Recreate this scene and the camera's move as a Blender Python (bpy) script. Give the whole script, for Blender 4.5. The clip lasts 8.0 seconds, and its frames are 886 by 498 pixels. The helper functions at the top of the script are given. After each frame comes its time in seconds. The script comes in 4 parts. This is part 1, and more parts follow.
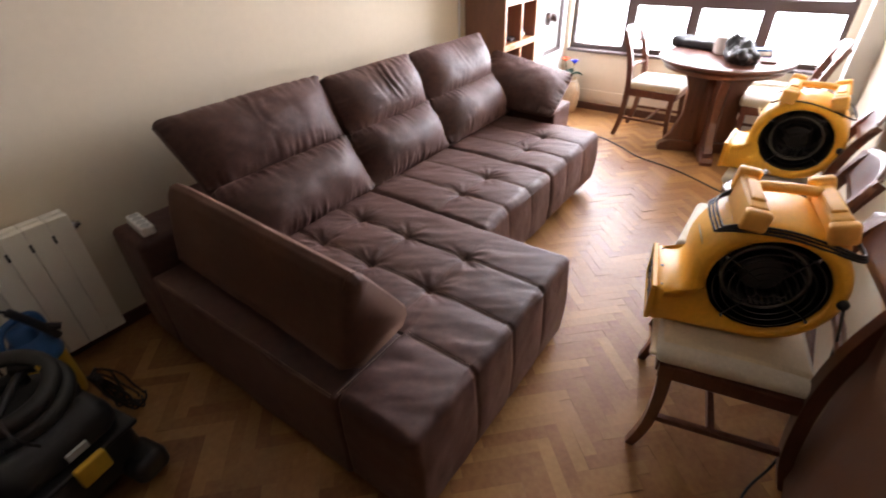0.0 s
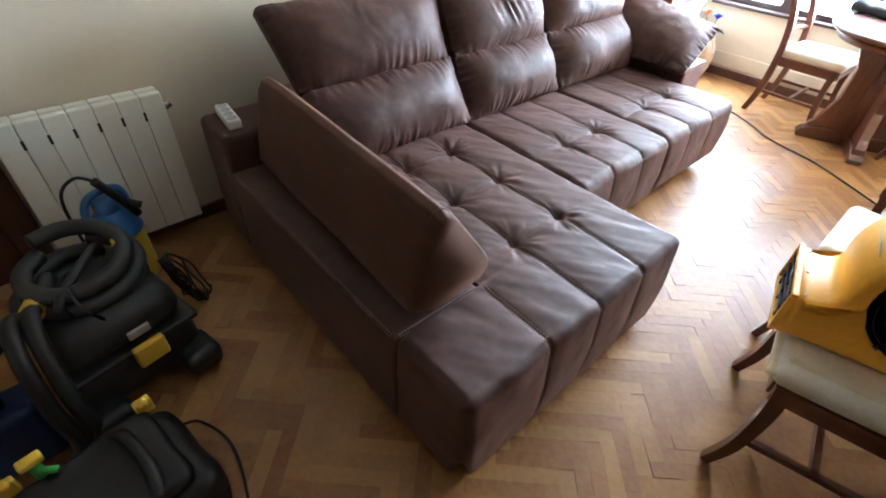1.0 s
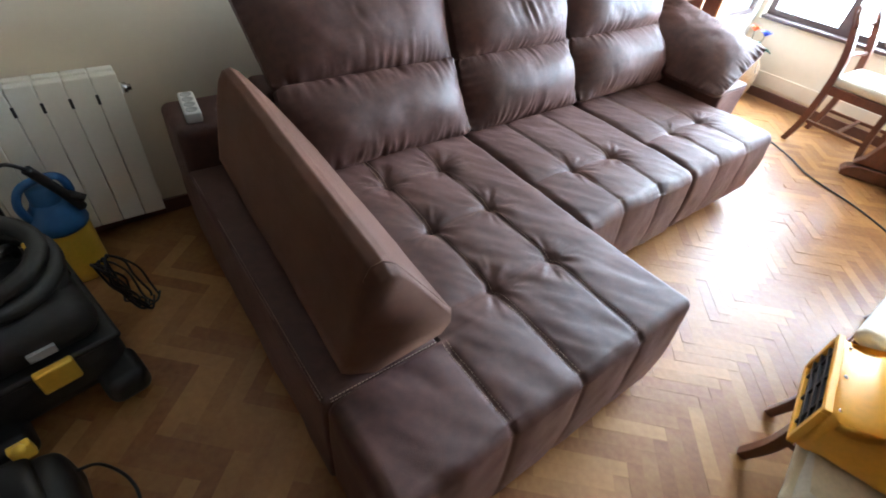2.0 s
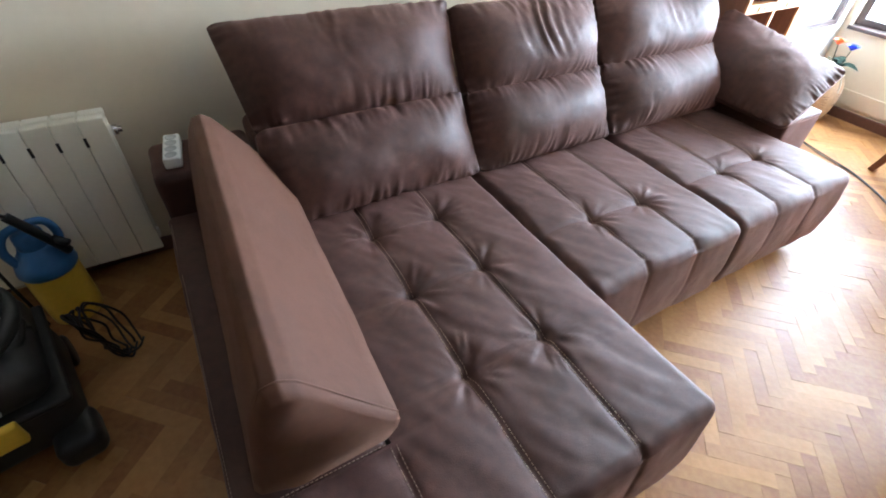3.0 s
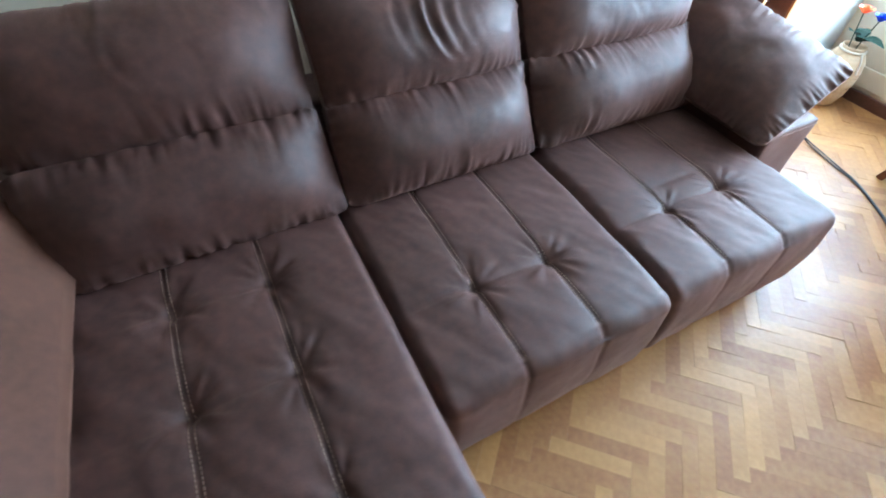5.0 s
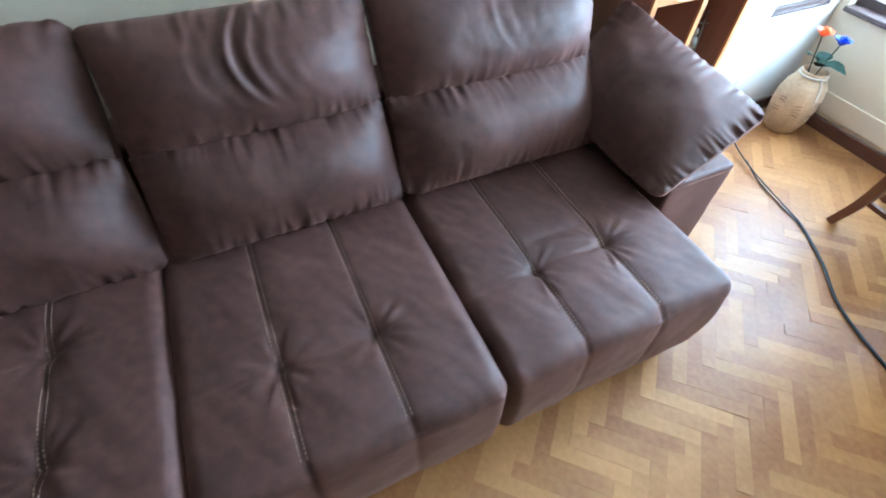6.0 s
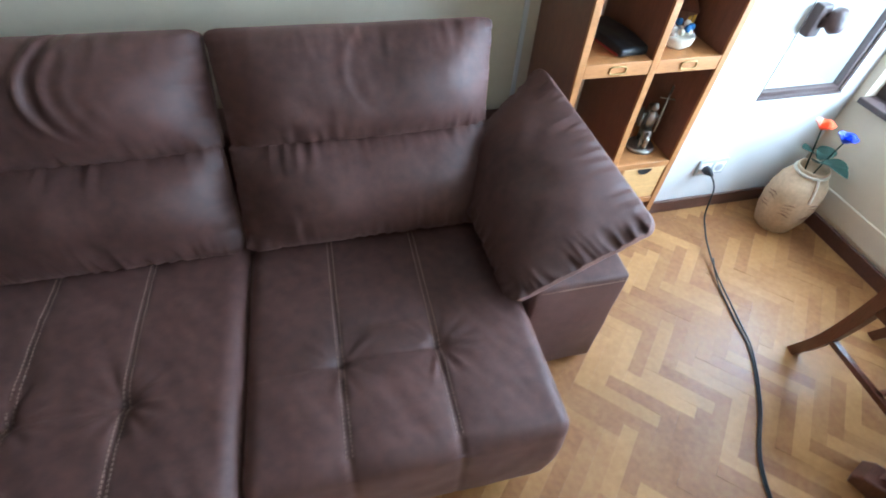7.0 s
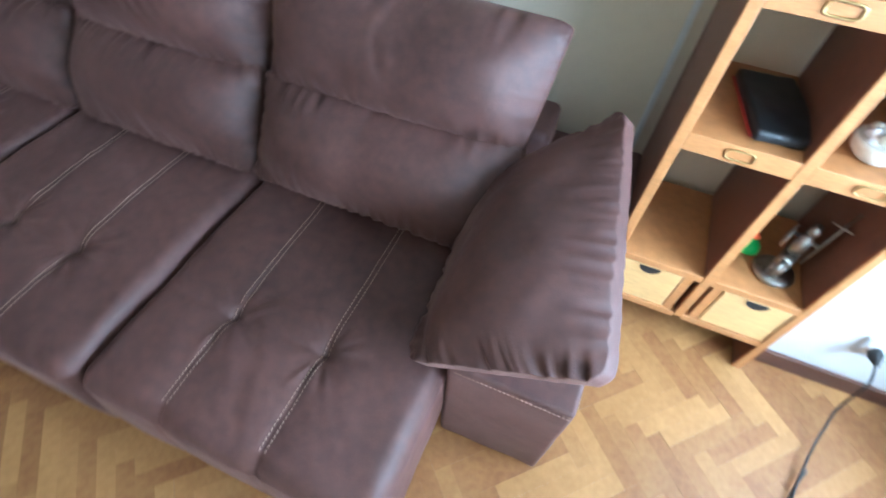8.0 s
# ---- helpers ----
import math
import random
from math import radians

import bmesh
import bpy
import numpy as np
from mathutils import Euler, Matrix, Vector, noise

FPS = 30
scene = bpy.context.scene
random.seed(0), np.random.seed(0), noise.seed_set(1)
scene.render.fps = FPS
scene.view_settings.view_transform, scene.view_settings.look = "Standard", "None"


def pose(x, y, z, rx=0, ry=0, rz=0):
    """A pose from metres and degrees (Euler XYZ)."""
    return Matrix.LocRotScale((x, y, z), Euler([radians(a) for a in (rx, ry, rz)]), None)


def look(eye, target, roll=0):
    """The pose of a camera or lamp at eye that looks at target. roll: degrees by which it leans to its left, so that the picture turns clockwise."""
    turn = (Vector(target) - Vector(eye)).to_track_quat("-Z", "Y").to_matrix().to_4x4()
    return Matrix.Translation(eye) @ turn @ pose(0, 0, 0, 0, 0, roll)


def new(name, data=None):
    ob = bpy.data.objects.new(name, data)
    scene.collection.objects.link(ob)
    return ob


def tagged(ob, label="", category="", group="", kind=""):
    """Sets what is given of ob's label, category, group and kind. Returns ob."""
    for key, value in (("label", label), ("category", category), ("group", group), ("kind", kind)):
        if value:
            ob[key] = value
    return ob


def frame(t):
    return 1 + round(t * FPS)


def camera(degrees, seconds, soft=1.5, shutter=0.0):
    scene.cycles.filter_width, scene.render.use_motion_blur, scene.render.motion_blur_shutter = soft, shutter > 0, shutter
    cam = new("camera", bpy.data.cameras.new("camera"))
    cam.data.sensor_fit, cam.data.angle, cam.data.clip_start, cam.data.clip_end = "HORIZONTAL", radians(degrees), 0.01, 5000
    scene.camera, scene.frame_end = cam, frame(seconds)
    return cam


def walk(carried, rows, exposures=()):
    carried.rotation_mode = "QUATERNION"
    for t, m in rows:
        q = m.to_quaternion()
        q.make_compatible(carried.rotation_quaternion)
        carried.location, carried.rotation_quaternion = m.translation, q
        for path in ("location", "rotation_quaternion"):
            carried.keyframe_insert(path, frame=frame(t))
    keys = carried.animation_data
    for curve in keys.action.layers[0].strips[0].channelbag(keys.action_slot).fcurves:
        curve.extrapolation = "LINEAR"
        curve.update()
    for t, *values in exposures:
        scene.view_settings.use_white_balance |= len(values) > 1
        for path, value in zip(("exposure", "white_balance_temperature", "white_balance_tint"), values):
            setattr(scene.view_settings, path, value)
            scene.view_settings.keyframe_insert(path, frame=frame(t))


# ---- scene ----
cam = camera(86.7, 8.0, soft=1.8, shutter=0.3)
PATH = [
    (0, (-0.425, -2.069, 1.598), (0.902, -1.078, 0.477), -2.0),
    (0.5, (-0.423, -2.048, 1.516), (0.714, -0.913, 0.325), -0.4),
    (1, (-0.37, -1.91, 1.482), (0.681, -0.815, 0.18), 3.6),
    (1.2, (-0.338, -1.857, 1.482), (0.747, -0.79, 0.185), 5.5),
    (2.3, (0.064, -1.763, 1.437), (0.934, -0.584, 0.076), 7.6),
    (2.5, (0.157, -1.733, 1.443), (0.927, -0.496, 0.073), 5.7),
    (3, (0.268, -1.703, 1.464), (1.051, -0.428, 0.136), 3.0),
    (3.5, (0.357, -1.615, 1.452), (1.082, -0.353, 0.08), -1.3),
    (4, (0.482, -1.526, 1.464), (1.197, -0.398, -0.024), -1.7),
    (4.5, (0.757, -1.529, 1.459), (1.449, -0.289, 0.051), -2.6),
    (4.7, (0.838, -1.436, 1.488), (1.522, -0.288, 0.0), 1.2),
    (5.8, (1.44, -1.467, 1.5), (2.057, -0.33, -0.025), 6.4),
    (6, (1.569, -1.448, 1.522), (2.155, -0.299, -0.006), 2.7),
    (6.5, (1.94, -1.456, 1.527), (2.409, -0.226, 0.021), 3.2),
    (7, (2.294, -1.428, 1.543), (2.659, -0.148, 0.05), 3.8),
    (7.5, (2.6, -1.269, 1.527), (2.785, -0.027, -0.03), 4.9),
    (8, (2.898, -1.145, 1.493), (2.484, -0.012, -0.102), 3.9),
]
walk(cam, [(t, look(eye, target, roll)) for t, eye, target, roll in PATH],
     [(0.0, 0.2, 7300, 18), (0.5, 0.48, 7200, 17), (1.0, 0.92, 6000, 1), (2.5, 0.82, 5900, 1), (3.5, 0.74, 6050, 4), (4.0, 0.6, 5400, -5), (4.5, 0.53, 5150, -10),
      (6.0, 0.26, 5150, -7), (6.5, 0.05, 5150, -7), (7.0, -0.32, 5350, -4), (7.5, -0.68, 5800, 2), (8.0, 0.08, 5050, -7)])

# ---- world, lights, exposure ----
world = bpy.data.worlds.new("world")
scene.world = world
world.use_nodes = True
wn = world.node_tree
sky = wn.nodes.new("ShaderNodeTexSky")
sky.sky_type, sky.sun_disc, sky.sun_elevation, sky.sun_rotation = "NISHITA", False, radians(40), radians(100)
wn.nodes["Background"].inputs[1].default_value = 0.1
wn.links.new(sky.outputs[0], wn.nodes["Background"].inputs[0])


def window_lamp(name, m, sx, sy, watts, colour):
    d = bpy.data.lights.new(name, "AREA")
    d.shape, d.size, d.size_y, d.energy, d.color = "RECTANGLE", sx, sy, watts, colour
    o = new(name, d)
    o.matrix_world = m
    return o


# daylight standing in the openings of the two windows
window_lamp("daylight_main", look((4.75, -1.2, 1.2), (0.0, -1.2, 0.5)), 2.15, 1.25, 235, (0.83, 0.945, 1.16))
window_lamp("daylight_side", look((4.18, 0.35, 1.3), (4.0, -2.0, 0.9)), 0.42, 1.4, 22, (0.85, 0.945, 1.13))


# ---- materials ----
def mat(name, colour, rough=0.5, metal=0.0, vary=0.12, scale=6.0, fine=60.0, bump=0.1, bump_scale=200.0, stretch=(1, 1, 1),
        per_piece=0.0, sheen=0.0, coat=0.0, spec=0.5, second=None, dist=0.002, coat_rough=0.15, spread=0.08, skew=1.0):
    m = bpy.data.materials.new(name)
    m.use_nodes = True
    nt = m.node_tree
    b = nt.nodes["Principled BSDF"]
    N, L = nt.nodes.new, nt.links.new
    tc, mp = N("ShaderNodeTexCoord"), N("ShaderNodeMapping")
    mp.inputs["Scale"].default_value = stretch
    L(tc.outputs["Object"], mp.inputs["Vector"])
    n1, n2, n3 = N("ShaderNodeTexNoise"), N("ShaderNodeTexNoise"), N("ShaderNodeTexNoise")
    for n, s, det in ((n1, scale, 3), (n2, fine, 4), (n3, bump_scale, 3)):
        n.inputs["Scale"].default_value, n.inputs["Detail"].default_value = s, det
        L(mp.outputs[0], n.inputs["Vector"])
    mix = N("ShaderNodeMath")
    mix.operation = "ADD"
    L(n1.outputs[0], mix.inputs[0]), L(n2.outputs[0], mix.inputs[1])
    src = mix.outputs[0]
    if per_piece:
        oi, k = N("ShaderNodeObjectInfo"), N("ShaderNodeMath")
        gi, s = N("ShaderNodeNewGeometry"), N("ShaderNodeMath")
        s.operation = "ADD"
        L(oi.outputs["Random"], s.inputs[0]), L(gi.outputs["Random Per Island"], s.inputs[1])
        fr = N("ShaderNodeMath")
        fr.operation = "FRACT"
        L(s.outputs[0], fr.inputs[0])
        pw = N("ShaderNodeMath")
        pw.operation, pw.inputs[1].default_value = "POWER", skew
        L(fr.outputs[0], pw.inputs[0])
        k.operation, k.inputs[1].default_value = "MULTIPLY_ADD", per_piece
        L(pw.outputs[0], k.inputs[0]), L(src, k.inputs[2])
        src = k.outputs[0]
    ramp = N("ShaderNodeMapRange")
    ramp.inputs["From Min"].default_value, ramp.inputs["From Max"].default_value = 0.65, 1.35 + per_piece
    L(src, ramp.inputs["Value"])
    col = N("ShaderNodeMix")
    col.data_type = "RGBA"
    lo = second or tuple(c * (1 - vary) for c in colour)
    hi = colour if second else tuple(min(1.0, c * (1 + vary)) for c in colour)
    col.inputs[6].default_value, col.inputs[7].default_value = (*lo, 1), (*hi, 1)
    L(ramp.outputs[0], col.inputs[0]), L(col.outputs[2], b.inputs["Base Color"])
    rr = N("ShaderNodeMapRange")
    rr.inputs["To Min"].default_value, rr.inputs["To Max"].default_value = max(0.02, rough - spread), min(1, rough + spread)
    L(n1.outputs[0], rr.inputs["Value"]), L(rr.outputs[0], b.inputs["Roughness"])
    b.inputs["Metallic"].default_value, b.inputs["Specular IOR Level"].default_value = metal, spec
    b.inputs["Sheen Weight"].default_value, b.inputs["Coat Weight"].default_value = sheen, coat
    b.inputs["Coat Roughness"].default_value = coat_rough
    if bump:
        bp = N("ShaderNodeBump")
        bp.inputs["Strength"].default_value, bp.inputs["Distance"].default_value = bump, dist
        L(n3.outputs[0], bp.inputs["Height"]), L(bp.outputs[0], b.inputs["Normal"]), L(bp.outputs[0], b.inputs["Coat Normal"])
    return m


LEATHER = mat("brown_microfibre", (0.0575, 0.0232, 0.018), 0.58, vary=0.36, scale=4, fine=34, bump=0.4, bump_scale=380, spec=0.38, spread=0.14, sheen=0.16)
LEATHER.node_tree.nodes["Principled BSDF"].inputs["Sheen Tint"].default_value = (1.0, 0.55, 0.45, 1)
# bolster suede: light falling on it is put into the base and orange sheen
LEATHER_LIT = mat("brown_suede_lit", (0.066, 0.0258, 0.0145), 0.72, vary=0.22, scale=5, fine=45, bump=0.35, bump_scale=500, sheen=0.2, spec=0.25)
LEATHER_LIT.node_tree.nodes["Principled BSDF"].inputs["Sheen Tint"].default_value = (1.0, 0.55, 0.38, 1)
THREAD = mat("tan_thread", (0.3, 0.2, 0.15), 0.7, bump=0)
WALLPAINT = mat("cream_wall_paint", (0.62, 0.53, 0.395), 0.75, vary=0.03, scale=1.5, fine=25, bump=0.12, bump_scale=130, spec=0.3)
WHITEPAINT = mat("white_wall_paint", (0.64, 0.635, 0.615), 0.7, vary=0.02, scale=1.5, fine=25, bump=0.12, bump_scale=130, spec=0.3)
# the ceiling is out of view; its grey is chosen to weaken bounced light
CEIL = mat("ceiling_paint", (0.43, 0.41, 0.37), 0.8, vary=0.02, bump=0.1)
OAK = mat("varnished_oak_parquet", (0.44, 0.23, 0.079), 0.41, vary=0.2, scale=7, fine=45, bump=0.14, bump_scale=14,
          per_piece=1.0, second=(0.2, 0.079, 0.028), spec=0.28, dist=0.014, coat=0.12, coat_rough=0.24, spread=0.16, skew=1.7)
JOINT = mat("parquet_joint", (0.24, 0.125, 0.055), 0.7, bump=0)
SKIRT = mat("dark_wood_skirting", (0.09, 0.035, 0.022), 0.4, vary=0.25, scale=8, fine=50, stretch=(1, 8, 8), bump=0.1)
DARKWOOD = mat("mahogany_wood", (0.12, 0.04, 0.022), 0.32, vary=0.3, scale=5, fine=40, stretch=(6, 6, 1), bump=0.08, coat=0.25)
UNITWOOD = mat("brown_cabinet_veneer", (0.17, 0.08, 0.052), 0.4, vary=0.2, scale=4, fine=40, stretch=(6, 6, 0.7), bump=0.06)
DOORWOOD = mat("dark_door_wood", (0.1, 0.036, 0.024), 0.4, vary=0.25, scale=4, fine=40, stretch=(6, 6, 0.7), bump=0.08)
SHELFWOOD = mat("honey_shelf_wood", (0.41, 0.182, 0.062), 0.45, vary=0.16, scale=5, fine=40, stretch=(1, 1, 6), bump=0.08)
SHELFDARK = mat("red_brown_shelf_board", (0.2, 0.085, 0.05), 0.45, vary=0.2, scale=5, fine=40, stretch=(5, 5, 1), bump=0.08)
DRAWERWOOD = mat("pale_drawer_wood", (0.6, 0.365, 0.145), 0.5, vary=0.14, scale=6, fine=40, stretch=(1, 6, 6), bump=0.06)
WINFRAME = mat("brown_window_aluminium", (0.06, 0.038, 0.034), 0.4, vary=0.1, bump=0.03)
KNOB = mat("dark_brown_bakelite", (0.05, 0.026, 0.022), 0.45, vary=0.2, bump=0.05)
RADWHITE = mat("white_radiator_enamel", (0.82, 0.78, 0.67), 0.35, vary=0.03, bump=0.02)
BLACK = mat("black_plastic", (0.015, 0.015, 0.016), 0.45, vary=0.25, bump=0.12, bump_scale=400)
HOSE = mat("grey_hose_plastic", (0.022, 0.023, 0.022), 0.5, vary=0.15, bump=0.05)
GREY = mat("charcoal_plastic", (0.02, 0.02, 0.021), 0.5, vary=0.2, bump=0.2, bump_scale=500)
YELLOW = mat("yellow_plastic", (0.72, 0.46, 0.05), 0.4, vary=0.08, bump=0.04)
FANYELLOW = mat("amber_yellow_polyethylene", (0.9, 0.45, 0.04), 0.4, vary=0.1, scale=5, bump=0.12, bump_scale=300)
FANLIGHT = mat("worn_pale_orange_plastic", (0.88, 0.46, 0.1), 0.5, vary=0.08, bump=0.05)
DRUM = mat("worn_grey_metal", (0.16, 0.15, 0.13), 0.4, metal=0.5, vary=0.2, bump=0.1)
BLUE = mat("blue_plastic", (0.03, 0.13, 0.32), 0.4, vary=0.1, bump=0.03)
NAVY = mat("navy_plastic", (0.012, 0.03, 0.1), 0.45, vary=0.1, bump=0.03)
GREEN = mat("green_plastic", (0.05, 0.42, 0.08), 0.4, vary=0.05, bump=0)
WHITEPL = mat("white_plastic", (0.82, 0.82, 0.8), 0.35, vary=0.03, bump=0)
GREYPL = mat("grey_plastic", (0.45, 0.46, 0.46), 0.4, vary=0.04, bump=0)
CREAM = mat("cream_seat_fabric", (0.66, 0.6, 0.48), 0.85, vary=0.1, scale=12, fine=90, bump=0.35, bump_scale=350, sheen=0.2)
TOWEL = mat("cream_towel_cloth", (0.68, 0.57, 0.38), 0.9, vary=0.1, scale=10, fine=120, bump=0.5, bump_scale=450, sheen=0.3)
STEEL = mat("brushed_steel", (0.6, 0.6, 0.62), 0.25, metal=1.0, vary=0.08, bump=0.03)
BRASS = mat("aged_brass", (0.45, 0.32, 0.14), 0.35, metal=1.0, vary=0.15, bump=0.05)
PEWTER = mat("pewter", (0.36, 0.34, 0.3), 0.36, metal=1.0, vary=0.25, scale=40, fine=120, bump=0.3)
TERRA = mat("beige_stoneware", (0.5, 0.36, 0.22), 0.6, vary=0.2, scale=10, fine=60, bump=0.3, bump_scale=90)
TERRADARK = mat("brown_stoneware_relief", (0.22, 0.12, 0.07), 0.6, vary=0.2, scale=20, bump=0.2)
ROSE_ORANGE = mat("orange_petal", (0.85, 0.13, 0.035), 0.55, vary=0.15, scale=30, bump=0.05)
ROSE_BLUE = mat("blue_petal", (0.03, 0.06, 0.5), 0.55, vary=0.15, scale=30, bump=0.05)
LEAF = mat("dark_green_leaf", (0.014, 0.032, 0.02), 0.7, vary=0.25, scale=30, bump=0.1, spec=0.2)
BACKDROP = bpy.data.materials.new("bright_overcast_sky")
BACKDROP.use_nodes = True
BACKDROP.node_tree.nodes["Principled BSDF"].inputs["Emission Color"].default_value = (1, 0.98, 0.96, 1)
BACKDROP.node_tree.nodes["Principled BSDF"].inputs["Emission Strength"].default_value = 2.2
GLASS = bpy.data.materials.new("clear_glass")
GLASS.use_nodes = True
_b = GLASS.node_tree.nodes["Principled BSDF"]
_b.inputs["Transmission Weight"].default_value, _b.inputs["Roughness"].default_value, _b.inputs["IOR"].default_value = 1.0, 0.0, 1.02


# ---- mesh helpers ----
def mesh_of(name, verts, faces, material, smooth=True):
    me = bpy.data.meshes.new(name)
    me.from_pydata([tuple(v) for v in verts], [], faces)
    me.materials.append(material)
    bm = bmesh.new()
    bm.from_mesh(me)
    bmesh.ops.recalc_face_normals(bm, faces=bm.faces)
    bm.to_mesh(me)
    bm.free()
    me.polygons.foreach_set("use_smooth", [smooth] * len(me.polygons))
    me.update()
    return me


def thing(name, label, category, at=(0, 0, 0), turn=0, group="", kind=""):
    o = new(name)
    o.empty_display_size = 0.1
    o.matrix_world = pose(*at, 0, 0, turn)
    return tagged(o, label, category, group, kind)


def part(name, geo, material, parent, label="", smooth=True):
    """geo: a bmesh, a mesh, or (verts, faces), in the coordinates of the top thing."""
    if isinstance(geo, bmesh.types.BMesh):
        me = bpy.data.meshes.new(name)
        geo.normal_update()
        geo.to_mesh(me)
        geo.free()
        me.materials.append(material)
        me.polygons.foreach_set("use_smooth", [smooth] * len(me.polygons))
    elif isinstance(geo, bpy.types.Mesh):
        me = geo
    else:
        me = mesh_of(name, geo[0], geo[1], material, smooth)
    o = new(name, me)
    o.parent = parent
    if label:
        o["label"] = label
    return o


def setting(name, geo, material, label, category, smooth=False):
    o = part(name, geo, material, None, "", smooth)
    return tagged(o, label, category, "", "structure")


def join(*geos):
    V, F = [], []
    for v, f in geos:
        k = len(V)
        V += [tuple(p) for p in v]
        F += [tuple(i + k for i in q) for q in f]
    return V, F


def shift(geo, m):
    return [m @ Vector(p) for p in geo[0]], geo[1]


def box(x0, x1, y0, y1, z0, z1, bev=0.0):
    """A box whose edges are broken by a small chamfer."""
    if not bev:
        v = [(x, y, z) for x in (x0, x1) for y in (y0, y1) for z in (z0, z1)]
        return v, [(0, 1, 3, 2), (4, 6, 7, 5), (0, 4, 5, 1), (2, 3, 7, 6), (0, 2, 6, 4), (1, 5, 7, 3)]
    return soft_box((x0, x1, y0, y1, z0, z1), bev, (1, 1, 1), 2)


def soft_box(b, r, seg, edge=3, disp=None):
    """A box with rounded edges, cut into a fine lattice; disp(p, n) moves each point."""
    x0, x1, y0, y1, z0, z1 = b
    lo, hi = Vector((x0, y0, z0)), Vector((x1, y1, z1))
    r = min(r, (x1 - x0) / 2.01, (y1 - y0) / 2.01, (z1 - z0) / 2.01)
    axes = []
    for a in range(3):
        mid = [lo[a] + r + (hi[a] - lo[a] - 2 * r) * i / seg[a] for i in range(seg[a] + 1)]
        ends = [r * (1 - math.tan(radians(45) * (edge - i) / edge)) for i in range(edge)]
        axes.append([lo[a] + e for e in ends] + mid + [hi[a] - e for e in reversed(ends)])
    n = [len(a) - 1 for a in axes]
    idx, V, F = {}, [], []

    def vert(i, j, k):
        if (i, j, k) not in idx:
            p = Vector((axes[0][i], axes[1][j], axes[2][k]))
            q = Vector([min(max(p[a], lo[a] + r), hi[a] - r) for a in range(3)])
            d = p - q
            if d.length > 1e-9:
                d.normalize()
                p = q + d * r
            if disp:
                p = disp(p, d)
            idx[i, j, k] = len(V)
            V.append(p)
        return idx[i, j, k]

    for a in range(3):
        u, w = (a + 1) % 3, (a + 2) % 3
        for side in (0, n[a]):
            for i in range(n[u]):
                for j in range(n[w]):
                    q = []
                    for di, dj in ((0, 0), (1, 0), (1, 1), (0, 1)):
                        c = [0, 0, 0]
                        c[a], c[u], c[w] = side, i + di, j + dj
                        q.append(vert(*c))
                    F.append(tuple(q if side else q[::-1]))
    return V, F


def tube(points, radii, n=8, closed=False, flat=1.0, twist=0.0):
    """A round or flattened bar along points, with a radius at each."""
    P = [Vector(p) for p in points]
    if not hasattr(radii, "__len__"):
        radii = [radii] * len(P)
    V, F = [], []
    m = len(P)
    side = None
    for i in range(m):
        a, b = P[i - 1] if (i or closed) else P[0], P[(i + 1) % m] if (i < m - 1 or closed) else P[-1]
        t = (b - a).normalized()
        if side is None:
            side = t.cross(Vector((0, 0, 1)) if abs(t.z) < 0.9 else Vector((1, 0, 0))).normalized()
        side = (side - t * side.dot(t)).normalized()
        up = t.cross(side)
        for k in range(n):
            w = 2 * math.pi * (k + 0.5) / n + twist
            V.append(P[i] + side * math.cos(w) * radii[i] + up * math.sin(w) * radii[i] * flat)
    for i in range(m if closed else m - 1):
        for k in range(n):
            j = (i + 1) % m
            F.append((i * n + k, i * n + (k + 1) % n, j * n + (k + 1) % n, j * n + k))
    if not closed:
        F.append(tuple(range(n))[::-1])
        F.append(tuple((m - 1) * n + k for k in range(n)))
    return V, F


def smooth_path(points, per=6):
    """Points on a smooth curve through the given ones."""
    P = [Vector(p) for p in points]
    out = []
    for i in range(len(P) - 1):
        a, b, c, d = P[max(i - 1, 0)], P[i], P[i + 1], P[min(i + 2, len(P) - 1)]
        for k in range(per):
            t = k / per
            out.append(0.5 * (2 * b + (c - a) * t + (2 * a - 5 * b + 4 * c - d) * t * t + (3 * b - a - 3 * c + d) * t ** 3))
    return out + [P[-1]]


def lathe(profile, n=24, at=(0, 0, 0), caps=True):
    """A turned body: (radius, height) rows round the z axis."""
    V, F = [], []
    for r, z in profile:
        for k in range(n):
            w = 2 * math.pi * k / n
            V.append((at[0] + r * math.cos(w), at[1] + r * math.sin(w), at[2] + z))
    for i in range(len(profile) - 1):
        for k in range(n):
            F.append((i * n + k, i * n + (k + 1) % n, (i + 1) * n + (k + 1) % n, (i + 1) * n + k))
    if caps:
        F.append(tuple(range(n))[::-1])
        F.append(tuple((len(profile) - 1) * n + k for k in range(n)))
    return V, F


